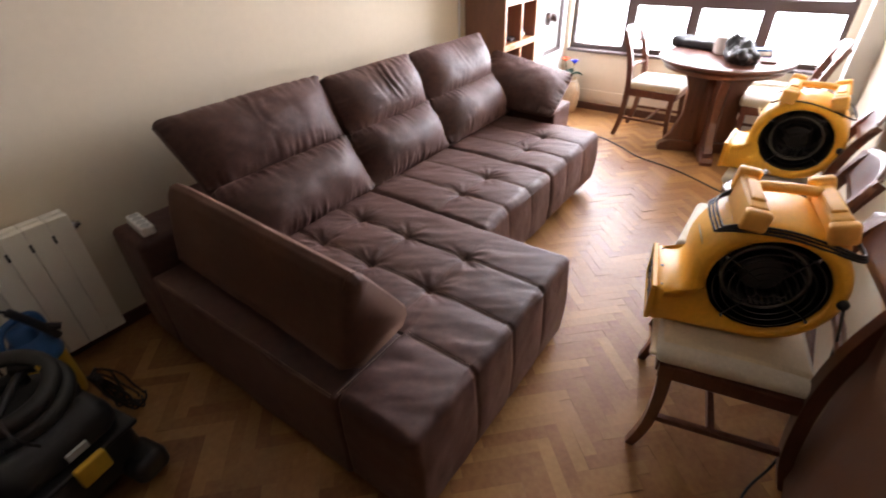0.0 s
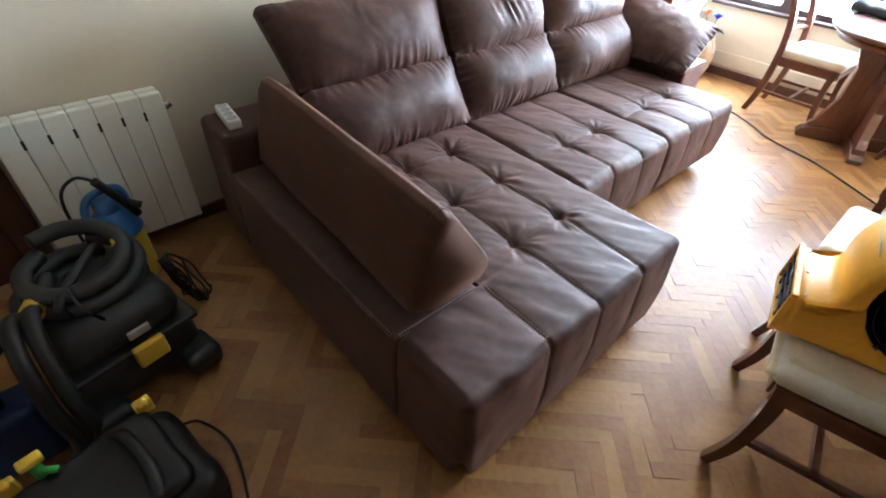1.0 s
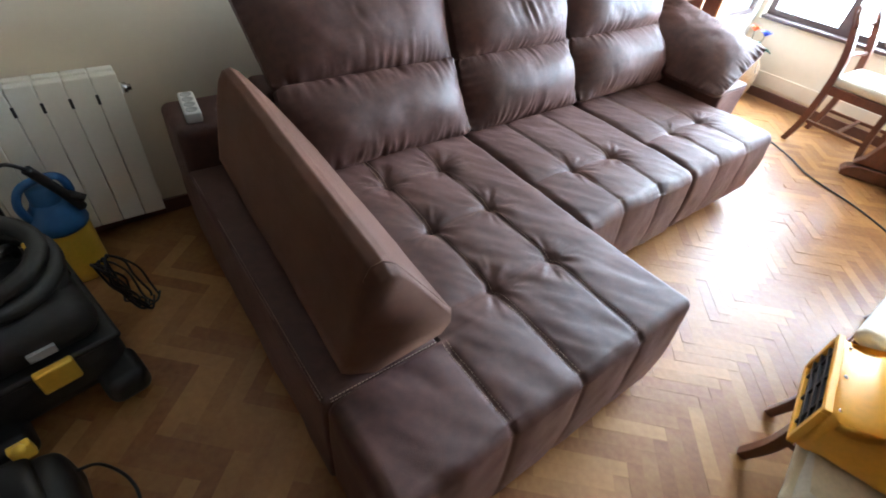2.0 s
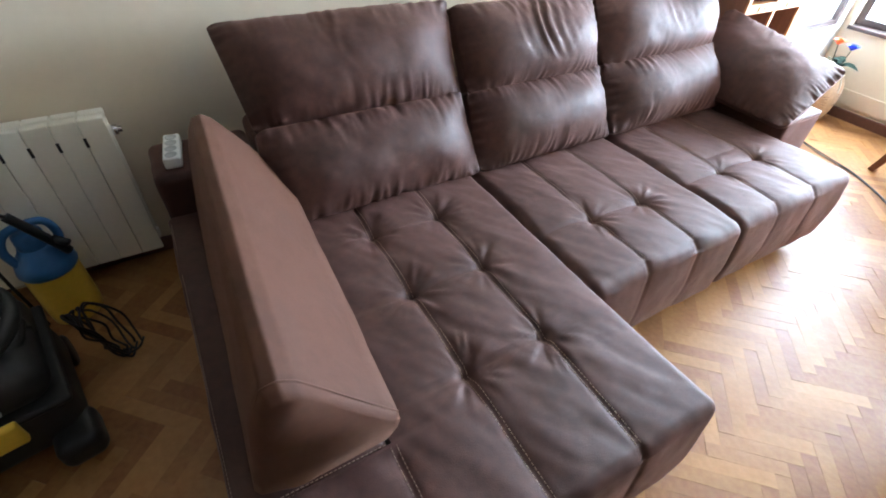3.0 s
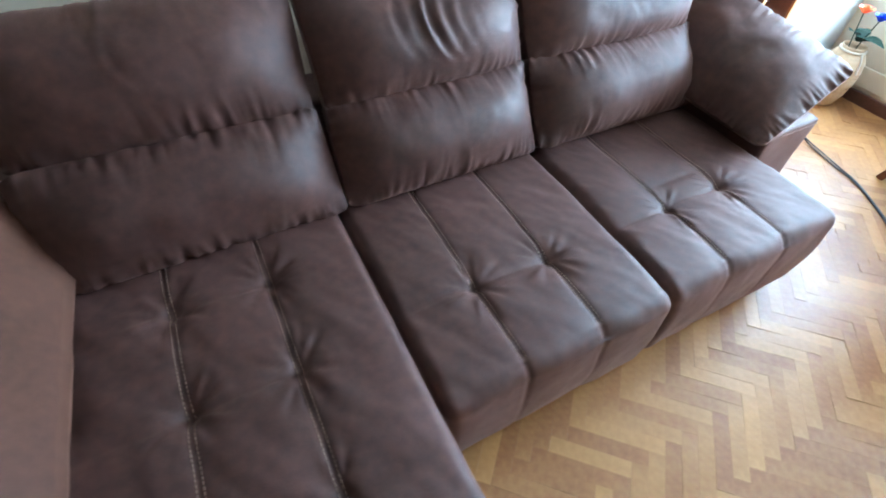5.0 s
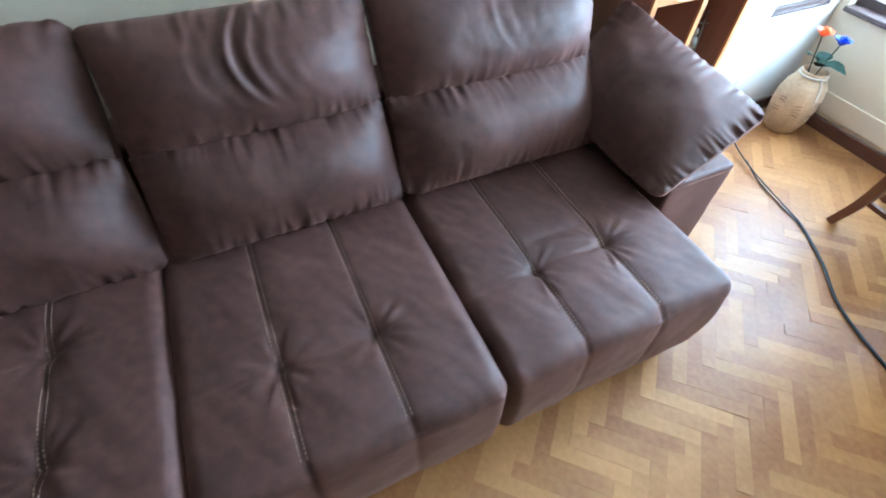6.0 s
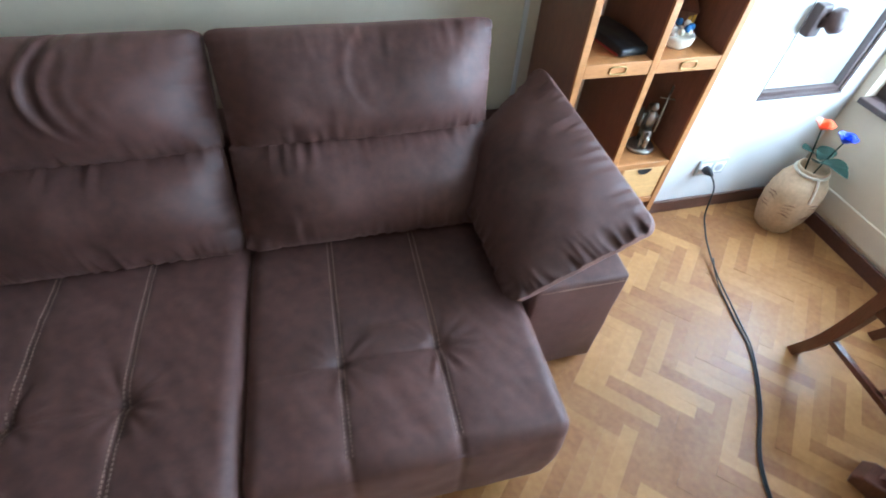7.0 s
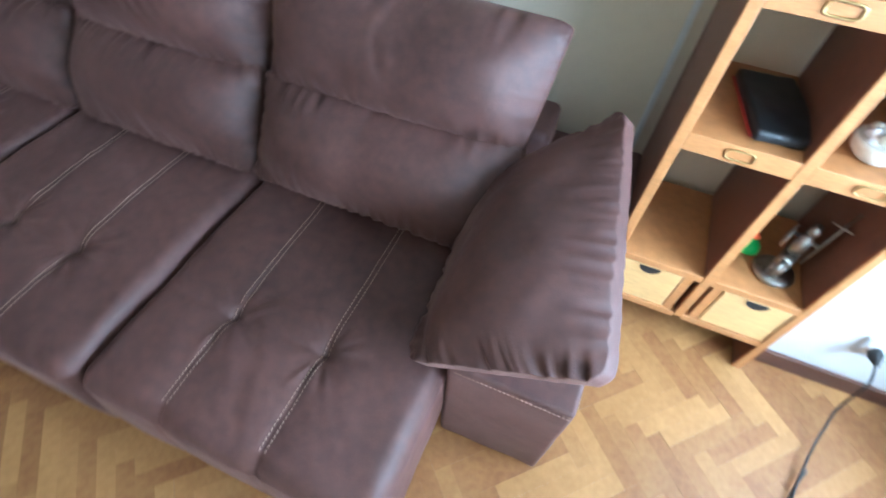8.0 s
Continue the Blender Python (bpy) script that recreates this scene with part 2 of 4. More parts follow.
def extrude(outline, a0, a1, axis="x", inset=0.0):
    """A flat outline drawn out along an axis, with a chamfer of inset at both ends."""
    n = len(outline)

    def inner(i):
        p, q, s = Vector(outline[i]), Vector(outline[i - 1]), Vector(outline[(i + 1) % n])
        t = (s - q).normalized()
        return p + Vector((-t.y, t.x)) * inset

    rows = [([Vector(p) for p in outline], a0 + inset), ([Vector(p) for p in outline], a1 - inset)]
    if inset:
        e = [inner(i) for i in range(n)]
        h = [(Vector(outline[i]) * 0.35 + e[i] * 0.65) for i in range(n)]
        h1 = [(Vector(outline[i]) * 0.75 + e[i] * 0.25) for i in range(n)]
        rows = [(e, a0), (h, a0 + inset * 0.12), (h1, a0 + inset * 0.45), *rows, (h1, a1 - inset * 0.45), (h, a1 - inset * 0.12), (e, a1)]
    V, F = [], []
    for ring, a in rows:
        for p in ring:
            V.append({"x": (a, p[0], p[1]), "y": (p[0], a, p[1]), "z": (p[0], p[1], a)}[axis])
    for i in range(len(rows) - 1):
        for k in range(n):
            F.append((i * n + k, i * n + (k + 1) % n, (i + 1) * n + (k + 1) % n, (i + 1) * n + k))
    F.append(tuple(range(n))[::-1])
    F.append(tuple((len(rows) - 1) * n + k for k in range(n)))
    return V, F


def fbm(x, y, z, octaves=3):
    return noise.fractal(Vector((x, y, z)), 1.0, 2.0, octaves)


# ---- structure ----
X0, X1, Y0, Y1, H = -4.6, 4.46, -2.5, 0.28, 2.5
setting("floor", box(X0 - 0.2, X1 + 0.3, Y0 - 0.2, Y1 + 0.2, -0.12, -0.008), JOINT, "sub-floor under the herringbone oak parquet", "floor")
setting("ceiling", box(X0 - 0.2, X1 + 0.3, Y0 - 0.2, Y1 + 0.2, H, H + 0.12), CEIL, "plain unseen ceiling, greyed to cut bounced light", "ceiling")
# sofa wall, with a doorway left of the radiator
setting("wall_north", join(box(-0.57, 3.66, Y1, Y1 + 0.2, 0, H), box(X0 - 0.2, -1.45, Y1, Y1 + 0.2, 0, H), box(-1.45, -0.57, Y1, Y1 + 0.2, 2.05, H)),
        WALLPAINT, "cream painted wall behind the brown sofa", "wall")
# the wall with the socket and the narrow side window
SX0, SX1, SZ0, SZ1, SY = 3.96, 4.38, 0.58, 2.05, -0.055
setting("wall_niche", join(box(3.65, SX0, SY, Y1 - 0.002, 0, H), box(SX1, X1 + 0.2, SY, Y1, 0, H), box(SX0, SX1, SY, Y1, 0, SZ0),
                           box(SX0, SX1, SY, Y1, SZ1, H)), WHITEPAINT, "white painted wall with socket and narrow window", "wall")
# window wall
WY0, WY1, WZ0, WZ1 = -2.3, -0.1, 0.575, 2.08
setting("wall_east", join(box(X1, X1 + 0.2, Y0, WY0, 0, H), box(X1, X1 + 0.2, WY1, SY - 0.002, 0, H), box(X1, X1 + 0.2, WY0, WY1, 0, WZ0),
                          box(X1, X1 + 0.2, WY0, WY1, WZ1, H)), WALLPAINT, "cream wall under the wide window", "wall")
setting("pier", box(4.12, X1 - 0.002, Y0 + 0.002, -2.36, 0, H - 0.002), WHITEPAINT, "white painted pier beside the window", "wall")
setting("wall_south", box(X0 - 0.2, X1 + 0.2, Y0 - 0.2, Y0, 0, H),
        WALLPAINT, "cream painted wall behind the chairs", "wall")
setting("wall_west", box(X0 - 0.2, X0, Y0, Y1, 0, H), WALLPAINT, "plain cream painted wall", "wall")
setting("dado_panel", box(X1 - 0.012, X1 - 0.001, -2.34, SY - 0.006, 0.09, 0.2, 0.004), WALLPAINT, "cream painted low panel along the window wall", "trim")


def skirting(name, x0, x1, y0, y1):
    setting(name, join(box(x0, x1, y0, y1, 0, 0.07, 0.004)), SKIRT, "dark brown wooden skirting board", "baseboard")


skirting("baseboard_north", -0.47, 3.64, Y1 - 0.016, Y1 - 0.001)
skirting("baseboard_niche", 3.66, X1 - 0.02, SY - 0.016, SY - 0.001)
skirting("baseboard_east", X1 - 0.018, X1 - 0.001, -2.34, SY - 0.02)
skirting("baseboard_south", 1.2, 4.1, Y0 + 0.001, Y0 + 0.016)


setting("trim", box(3.03, 3.048, Y1 - 0.014, Y1 - 0.001, 0.075, H - 0.002, 0.003), WHITEPAINT, "narrow white cable trunking running up the wall", "trim")


def wood_door(name, x0, x1, y, inward, z1, label):
    """A closed panelled door in a dark casing; inward is the side of the room, +1 or -1 in y."""
    root = thing(name, label, "door", kind="structure")
    s = inward
    yy = sorted((y - s * 0.05, y - s * 0.012))
    part("leaf", box(x0 + 0.04, x1 - 0.04, yy[0], yy[1], 0.008, z1 - 0.04, 0.003), DOORWOOD, root)
    ya, yb = sorted((y - s * 0.014, y - s * 0.002))
    for za, zb in ((0.15, 0.8), (0.95, z1 - 0.2)):
        part("panel", box(x0 + 0.17, x1 - 0.17, ya, yb, za, zb, 0.005), DOORWOOD, root)
    yc, yd = sorted((y - s * 0.06, y + s * 0.018))
    for xa, xb in ((x0 - 0.06, x0 + 0.038), (x1 - 0.038, x1 + 0.06)):
        part("casing", box(xa, xb, yc, yd, 0, z1 + 0.06, 0.004), SKIRT, root)
    part("casing", box(x0 + 0.04, x1 - 0.04, yc, yd, z1 - 0.036, z1 + 0.06, 0.004), SKIRT, root)
    hx = x1 - 0.09
    part("door_handle", join(tube([(hx, y, 1.0), (hx, y + s * 0.05, 1.0), (hx - 0.11, y + s * 0.05, 1.0)], 0.008)), BRASS, root)


wood_door("door_1", -1.4, -0.62, Y1, -1, 2.04, "closed dark brown wooden door beside the radiator")
# only the right end is in view; the rest is added to cut bounced light
unit = thing("wall_unit", "dark brown wooden wall unit, its unseen length added against bounced light", "cabinet")
part("body", box(-2.4, 0.97, Y0 + 0.004, Y0 + 0.03, 0.0, 2.1, 0.003), UNITWOOD, unit)
for k in range(5):
    xa = -2.39 + k * 0.67
    d = part("door", box(xa + 0.004, xa + 0.666, Y0 + 0.0305, Y0 + 0.05, 0.06, 2.06, 0.004), UNITWOOD, unit)
    part("handle", tube([(xa + 0.6, Y0 + 0.051, 0.95), (xa + 0.6, Y0 + 0.075, 0.97), (xa + 0.6, Y0 + 0.075, 1.08), (xa + 0.6, Y0 + 0.051, 1.1)], 0.006), BRASS, d)


# ---- windows ----
def sash(root, a0, a1, z0, z1, place, w=0.045, d=0.05):
    """One pane in its frame; place(a0, a1, d0, d1, z0, z1) lays a box along the wall."""
    fr = part("window_frame", join(place(a0, a0 + w, 0, d, z0, z1), place(a1 - w, a1, 0, d, z0, z1),
                                   place(a0 + w, a1 - w, 0, d, z0, z0 + w), place(a0 + w, a1 - w, 0, d, z1 - w, z1)), WINFRAME, root, smooth=False)
    p = part("pane", place(a0 + w - 0.006, a1 - w + 0.006, d * 0.4, d * 0.4 + 0.006, z0 + w - 0.006, z1 - w + 0.006), GLASS, fr, smooth=False)
    p.visible_shadow = False


win = thing("window_1", "wide brown-framed window full of white daylight", "window", kind="structure")
east = lambda a0, a1, d0, d1, z0, z1: box(X1 + 0.06 + d0, X1 + 0.06 + d1, a0, a1, z0, z1)
for a0, a1 in ((-0.66, WY1), (-1.2, -0.66), (-1.75, -1.2), (WY0, -1.75)):
    if a1 == WY1:
        sash(win, a0, a1, WZ0, WZ1, east)
    else:
        sash(win, a0, a1, WZ0, 1.03, east)
        sash(win, a0, a1, 1.03, WZ1, east)
part("window_sill", box(X1 - 0.025, X1 + 0.06, WY0 - 0.0, WY1, WZ0 - 0.02, WZ0 + 0.004, 0.004), WINFRAME, win)
win2 = thing("window_2", "narrow brown-framed side window with bright daylight", "window", kind="structure")
north = lambda a0, a1, d0, d1, z0, z1: box(a0, a1, SY + 0.012 + d0, SY + 0.012 + d1, z0, z1)
sash(win2, SX0, SX1, SZ0, SZ1, north, 0.022, 0.03)
part("window_sill", box(SX0, SX1, SY - 0.004, SY + 0.03, SZ0 - 0.004, SZ0 + 0.006, 0.002), WINFRAME, win2)
blob = thing("window_fastener", "dark brown rounded fastener hanging on the side window", "window handle", (3.99, SY - 0.03, 0.9))
part("plate", box(-0.03, 0.02, -0.012, 0.028, -0.05, 0.06, 0.008), WINFRAME, blob)
part("knob", shift(lathe([(0.0, -0.02), (0.03, -0.018), (0.044, 0.0), (0.04, 0.02), (0.02, 0.034), (0.0, 0.036)], 18), pose(0.045, -0.02, 0.01, 70, 20, 0)), KNOB, blob)
part("stem", tube([(0.0, -0.005, 0.0), (0.03, -0.015, 0.005)], 0.018, 10), KNOB, blob)
setting("backdrop", join(box(9.0, 9.02, -9, 6, -2, 7), box(2.0, 9.0, 5.0, 5.02, -2, 7)), BACKDROP, "white overcast daylight outside the windows", "sky")

# ---- sofa ----
sofa = thing("corner_sofa", "dark brown microfibre corner sofa with tufted chaise longue", "sofa")


def creases(seams, tufts, cross):
    """The height of a seat's top: hollow seams along y (place, far end), deep tufts, and faint cross folds."""
    def f(x, y):
        d = 0.0
        for s, far in seams:
            k = min(1, max(0, (far - y) / 0.03))
            d -= k * (0.005 * math.exp(-((x - s) / 0.009) ** 2) + 0.005 * math.exp(-((x - s) / 0.045) ** 2))
        for tx, ty in tufts:
            q = (x - tx) ** 2 + (y - ty) ** 2
            rr, th = math.sqrt(q) + 1e-6, math.atan2(y - ty, x - tx)
            d -= 0.012 * math.exp(-q / 0.018 ** 2) + 0.008 * math.exp(-q / 0.06 ** 2)
            d += 0.0038 * math.sin(6 * th + 9 * fbm(tx * 9, ty * 7, th)) * math.exp(-((rr - 0.06) / 0.045) ** 2)
        for cx0, cx1, cy in cross:
            if cx0 - 0.04 < x < cx1 + 0.04:
                fade = min(1, max(0, (x - cx0 + 0.04) / 0.05), 1) * min(1, max(0, (cx1 + 0.04 - x) / 0.05))
                d -= fade * (0.004 * math.exp(-((y - cy) / 0.008) ** 2) + 0.005 * math.exp(-((y - cy) / 0.04) ** 2))
        d += 0.005 * fbm(x * 3.0, y * 3.0, 1.3) + 0.0045 * fbm(x * 8 + y * 3, y * 6 + x * 4, 4.1) + 0.0013 * fbm(x * 26 + y * 14, y * 14, 7.7)
        return d
    return f


def seat_cushion(name, b, seams, tufts, cross, seg, r=0.045, crown=0.01, notch=None, split=False):
    f = creases(seams, tufts, cross)
    x0, x1, y0, y1, z0, z1 = b

    def top(x, y):
        a = notch[0] if notch and y > notch[1] else x0
        ux, uy = (x - a) / (x1 - a), (y - y0) / (y1 - y0)
        return f(x, y) + crown * max(0, 1 - (2 * ux - 1) ** 6) * (1 - (2 * uy - 1) ** 6)

    def disp(p, n):
        p = p.copy()
        k = min(1, max(0, (p.z - z0) / (z1 - z0)))
        if notch and p.y > notch[1]:
            p.x = max(p.x, notch[0])
        if p.z > z1 - r * 0.7:
            p.z += top(p.x, p.y)
        if p.y < y0 + r * 0.7:
            g = 0.0
            for s, far in seams:
                g += 0.005 * math.exp(-((p.x - s) / 0.009) ** 2) + 0.004 * math.exp(-((p.x - s) / 0.045) ** 2)
            p.y += g * (0.4 + 0.6 * k) - 0.012 * math.sin(math.pi * k) + 0.004 * fbm(p.x * 7, p.z * 7, 3.3)
        if split and p.z < z0 + 0.14:
            a, c = p.x - x0, p.y - y0
            if a + c < 0.16:
                p.z += 0.08 * math.exp(-((a - c) / 0.026) ** 2) * (1 - (p.z - z0) / 0.14) * min(1, (0.16 - a - c) / 0.05)
                k2 = 0.05 * math.exp(-((a - c) / 0.026) ** 2) * max(0, 1 - (p.z - z0) / 0.14)
                p.x += k2
                p.y += k2
        if p.x > x1 - 0.002:
            p.x += 0.004 * fbm(p.y * 6, p.z * 6, 9.0) + 0.008 * math.sin(math.pi * k)
        if p.x < x0 + 0.002:
            p.x -= 0.004 * fbm(p.y * 6, p.z * 6, 5.0) + 0.004 * math.sin(math.pi * k)
        return p

    o = part(name, soft_box(b, r, seg, 4, disp), LEATHER, sofa)
    # twin rows of stitches along each seam
    S = []
    for s, far in seams:
        for off in (-0.007, 0.007):
            y = y0 + r
            while y < min(y1 - 0.12, far):
                x = s + off
                S.append(tube([(x, yy, z1 + top(x, yy) + 0.0012) for yy in (y, y + 0.0075)], 0.0011, 4))
                y += 0.011
    st = part("stitching", join(*S), THREAD, o, "tan twin stitching")
    st["kind"] = "stuff"
    return o


ZT = 0.438
T1, T2, T3 = -0.55, -0.845, -1.158
FAR = 9.0
seat_cushion("chaise_seat", (0.118, 1.204, -1.535, -0.22, 0.018, ZT), ((0.447, -1.243), (0.693, FAR), (0.943, FAR)), [(x, y) for x in (0.693, 0.943) for y in (T1, T2, T3)],
             [(0.693, 0.943, y) for y in (T1, T2, T3)] + [(0.46, 0.693, T3), (0.46, 0.69, T2)], (126, 140, 22), 0.032, notch=(0.447, -1.243), split=True)
seat_cushion("seat", (1.206, 1.965, -1.1, -0.2, 0.066, ZT - 0.012), ((1.453, FAR), (1.702, FAR)), [(1.453, -0.81), (1.702, -0.81)], [(1.453, 1.702, -0.81), (1.25, 1.45, -0.8)], (90, 96, 18))
seat_cushion("seat", (1.971, 2.765, -1.088, -0.2, 0.06, ZT - 0.026), ((2.215, FAR), (2.478, FAR)), [(2.215, -0.8), (2.478, -0.79)],
             [(2.215, 2.478, -0.795), (2.0, 2.2, -0.8), (2.25, 2.44, -0.7)], (94, 96, 18))
part("base", join(soft_box((0.27, 1.18, -1.36, 0.1, 0.035, 0.1), 0.01, (6, 6, 1), 2), soft_box((1.182, 2.74, -0.8, 0.1, 0.045, 0.1), 0.01, (6, 6, 1), 2)), LEATHER, sofa)
for x, y in ((0.32, -1.32), (1.1, -1.32), (0.32, 0.0), (1.3, -0.78), (2.0, -0.78), (2.6, -0.78), (3.0, 0.0)):
    part("leg", lathe([(0.022, 0), (0.028, 0.004), (0.03, 0.05)], 12, (x, y, 0)), BLACK, sofa)


def grain(amount, freq, seed):
    def d(p, n):
        return p + n * (amount * fbm(p.x * freq + seed, p.y * freq, p.z * freq))
    return d


# open shelf arm beside the chaise: low top, taller block at the wall
arm = part("arm", join(soft_box((0.108, 0.44, -1.238, -0.152, 0.03, 0.44), 0.016, (14, 40, 16), 3, grain(0.005, 5, 2)),
                       soft_box((0.112, 0.45, -0.15, 0.11, 0.03, 0.59), 0.03, (14, 16, 18), 3, grain(0.006, 5, 8))), LEATHER, sofa)
S = []
for o in (0.0, 0.007):
    for i in range(30):
        x = 0.13 + i * 0.0102
        S.append(tube([(x, -1.2365 + o * 0.6, 0.4325 + o), (x + 0.007, -1.2365 + o * 0.6, 0.4325 + o)], 0.0012, 4))
    for i in range(98):
        y = -1.22 + i * 0.0105
        S.append(tube([(0.1105 + o * 0.7, y, 0.4325 + o), (0.1105 + o * 0.7, y + 0.0072, 0.4325 + o)], 0.0011, 4))
part("stitching", join(*S), THREAD, arm, "tan twin stitching")["kind"] = "stuff"
arm2 = part("arm", soft_box((2.775, 3.075, -0.73, 0.2, 0.022, 0.492), 0.014, (14, 30, 16), 3, grain(0.005, 5, 5)), LEATHER, sofa)
S = []
for o in (0.0, 0.007):
    for i in range(26):
        x = 2.795 + i * 0.0105
        S.append(tube([(x, -0.7315 + o * 0.5, 0.47 + o), (x + 0.007, -0.7315 + o * 0.5, 0.47 + o)], 0.0012, 4))
    for i in range(60):
        y = -0.7 + i * 0.0105
        S.append(tube([(3.076 - o * 0.5, y, 0.47 + o), (3.076 - o * 0.5, y + 0.0072, 0.47 + o)], 0.0011, 4))
part("stitching", join(*S), THREAD, arm2, "tan twin stitching")["kind"] = "stuff"
part("back_frame", soft_box((0.46, 2.79, 0.0, 0.2, 0.08, 0.6), 0.03, (30, 4, 10), 3, grain(0.006, 4, 1)), LEATHER, sofa)


def pillow(A, B, C, D, thick, seg=(60, 5, 60), puff=0.5, folds=(0, 0, 0, 0), seed=0.0, edge_r=0.3, creasesx=0, lean=1.0, round_x=3.6, round_v=0.85):
    """A stuffed cushion spanned by its face's corners A top left, B top right, C bottom right, D bottom left; it swells towards both
    sides; folds: how strongly it is gathered at the top, right, bottom and left seam."""
    A, B, C, D = map(Vector, (A, B, C, D))
    N = (D - A).cross(B - A).normalized()
    W, Hh = (B - A).length, (D - A).length
    def disp(p, n):
        u, v = (p.x + 1) / 2, (p.z + 1) / 2          # 0..1 left to right, bottom to top
        q = D.lerp(C, u).lerp(A.lerp(B, u), v)
        e = (1 - abs(p.x) ** round_x) * max(0.0, math.sin(math.pi * v ** lean)) ** round_v
        t = thick * ((1 - puff) + puff * max(0.0, e))
        s = -p.y
        w = 0.0
        for k, (amt, dist, along, sgn) in enumerate(((folds[0], 1 - v, u * W, 1), (folds[2], v, u * W, 1), (folds[1], 1 - u, v * Hh, 1), (folds[3], u, v * Hh, 1))):
            if amt:
                span = Hh if k < 2 else W
                g = math.exp(-(dist * span / max(0.014, (0.05 if k == 0 else 0.038) + 0.04 * fbm(along * 9, seed, k + 5))) ** 1.5)
                ridge = 1 - 2.2 * abs(noise.noise(Vector((along * 26, dist * span * 5, seed + 7 * k)))) - 0.9 * abs(noise.noise(Vector((along * 55, dist * span * 8, seed + k))))
                w += amt * 0.014 * g * ridge
        U, Vv = u * W, v * Hh
        w += 0.015 * fbm(U * 2.8 + seed, Vv * 3.6, seed) + 0.0016 * fbm(U * 13 + Vv * 7 + seed, Vv * 13 - U * 5, seed + 3)
        if creasesx:
            for ci in range(6):
                cu = 0.3 + 0.07 * ci + 0.09 * ((v - 0.62) / 0.4) ** 2
                d = (u - cu) * W
                amp = (0.45, 0.3, 2.3, 0.9, 0.35, 0.2)[ci] * max(0, min(1, (v - 0.2) * 3))
                w += creasesx * amp * 0.0045 * (math.exp(-(d / 0.011) ** 2) - 0.8 * math.exp(-((d - 0.022) / 0.012) ** 2))
        return q + N * (s * t / 2 - thick * (1 - puff) / 2 + w * (1 if s > 0.2 else 0.35))
    # lattice over the square; the edge radius is a share of the half size
    return soft_box((-1, 1, -1, 1, -1, 1), edge_r, seg, 4, disp)


# lumbar cushions and head cushions of the three places; corners lie on the front face
BX = ((0.425, 1.235), (1.245, 1.965), (1.975, 2.765))
for i, (a, b) in enumerate(BX):
    l = 0.015 if i == 0 else 0.0
    part("back_cushion", pillow((a + 0.008 + l, -0.2, 0.712), (b - 0.008, -0.2, 0.712), (b + 0.004, -0.372, 0.43), (a - 0.002, -0.372, 0.43), 0.3,
                                (96, 6, 44), 0.84, (0.8, 0.6, 1.4, 0.6), 3.1 + i * 4, 0.13, 0, 1.0, 4.6, 0.65), LEATHER, sofa)
HEADS = (((0.408, 0.055, 0.975), (1.243, -0.045, 1.0), (1.222, -0.205, 0.688), (0.452, -0.175, 0.688)),
         ((1.25, -0.06, 0.982), (1.972, -0.06, 0.976), (1.962, -0.208, 0.686), (1.258, -0.208, 0.686)),
         ((1.98, -0.06, 0.974), (2.784, -0.07, 0.972), (2.752, -0.208, 0.686), (1.99, -0.208, 0.686)))
for i, q in enumerate(HEADS):
    part("head_cushion", pillow(*q, 0.29, (96, 6, 48), 0.84, (0.5, 0.6, 0.8, 0.5), 17.3 + i * 5, 0.11, (0.1, 1.0, 0.2)[i], 0.85, 4.6, 0.55), LEATHER, sofa)

# loose wedge bolster that leans along the arm of the chaise
wedge = thing("bolster_cushion", "brown suede wedge bolster lying on the chaise arm", "cushion")


def wedge_point(x, z, t, s):
    """A point of the bolster's skin: x and z of its section, t along it, s the shrink towards its rounded ends."""
    cx, cz, y = 0.3091, 0.6341, -1.258 + 1.06 * t
    w = 1 + 0.02 * fbm(x * 5, y * 3, z * 5) + 0.008 * fbm(x * 20, y * 12, z * 20)
    y += 0.12 * max(0.0, 0.6 - z) * max(0.0, 1 - t / 0.12)
    z = 0.446 + (z - 0.446) * 1.1
    ridge = 0.05 * max(0.0, (t - 0.8) / 0.2) ** 2
    return (cx + (x - cx) * s * w + 0.045 * t, y - 0.06 * max(0, 0.6 - z) * t, cz + (z - cz) * s * w - ridge * max(0, z - 0.6))


def wedge_geo():
    V, F = [], []
    tri = [(0.24, 0.446), (0.45, 0.462), (0.478, 0.5), (0.47, 0.535), (0.312, 0.742), (0.29, 0.768), (0.264, 0.784), (0.238, 0.778), (0.22, 0.75), (0.2, 0.69), (0.165, 0.5)]
    fine = []
    for i in range(11):
        for k in range(5):
            a, b = tri[i], tri[(i + 1) % 11]
            fine.append((a[0] + (b[0] - a[0]) * k / 5, a[1] + (b[1] - a[1]) * k / 5))
    n, rows = len(fine), 46
    for j in range(rows + 1):
        t = j / rows
        end = min(t, 1 - t) * 1.05
        s = 1.0 if end > 0.03 else math.sqrt(max(0.0, 1 - ((0.03 - end) / 0.03) ** 2)) * 0.1 + 0.9
        for (x, z) in fine:
            V.append(wedge_point(x, z, t, s))
    for j in range(rows):
        for k in range(n):
            F.append((j * n + k, j * n + (k + 1) % n, (j + 1) * n + (k + 1) % n, (j + 1) * n + k))
    F.append(tuple(range(n))[::-1])
    F.append(tuple(rows * n + k for k in range(n)))
    return V, F


part("cover", wedge_geo(), LEATHER_LIT, wedge)
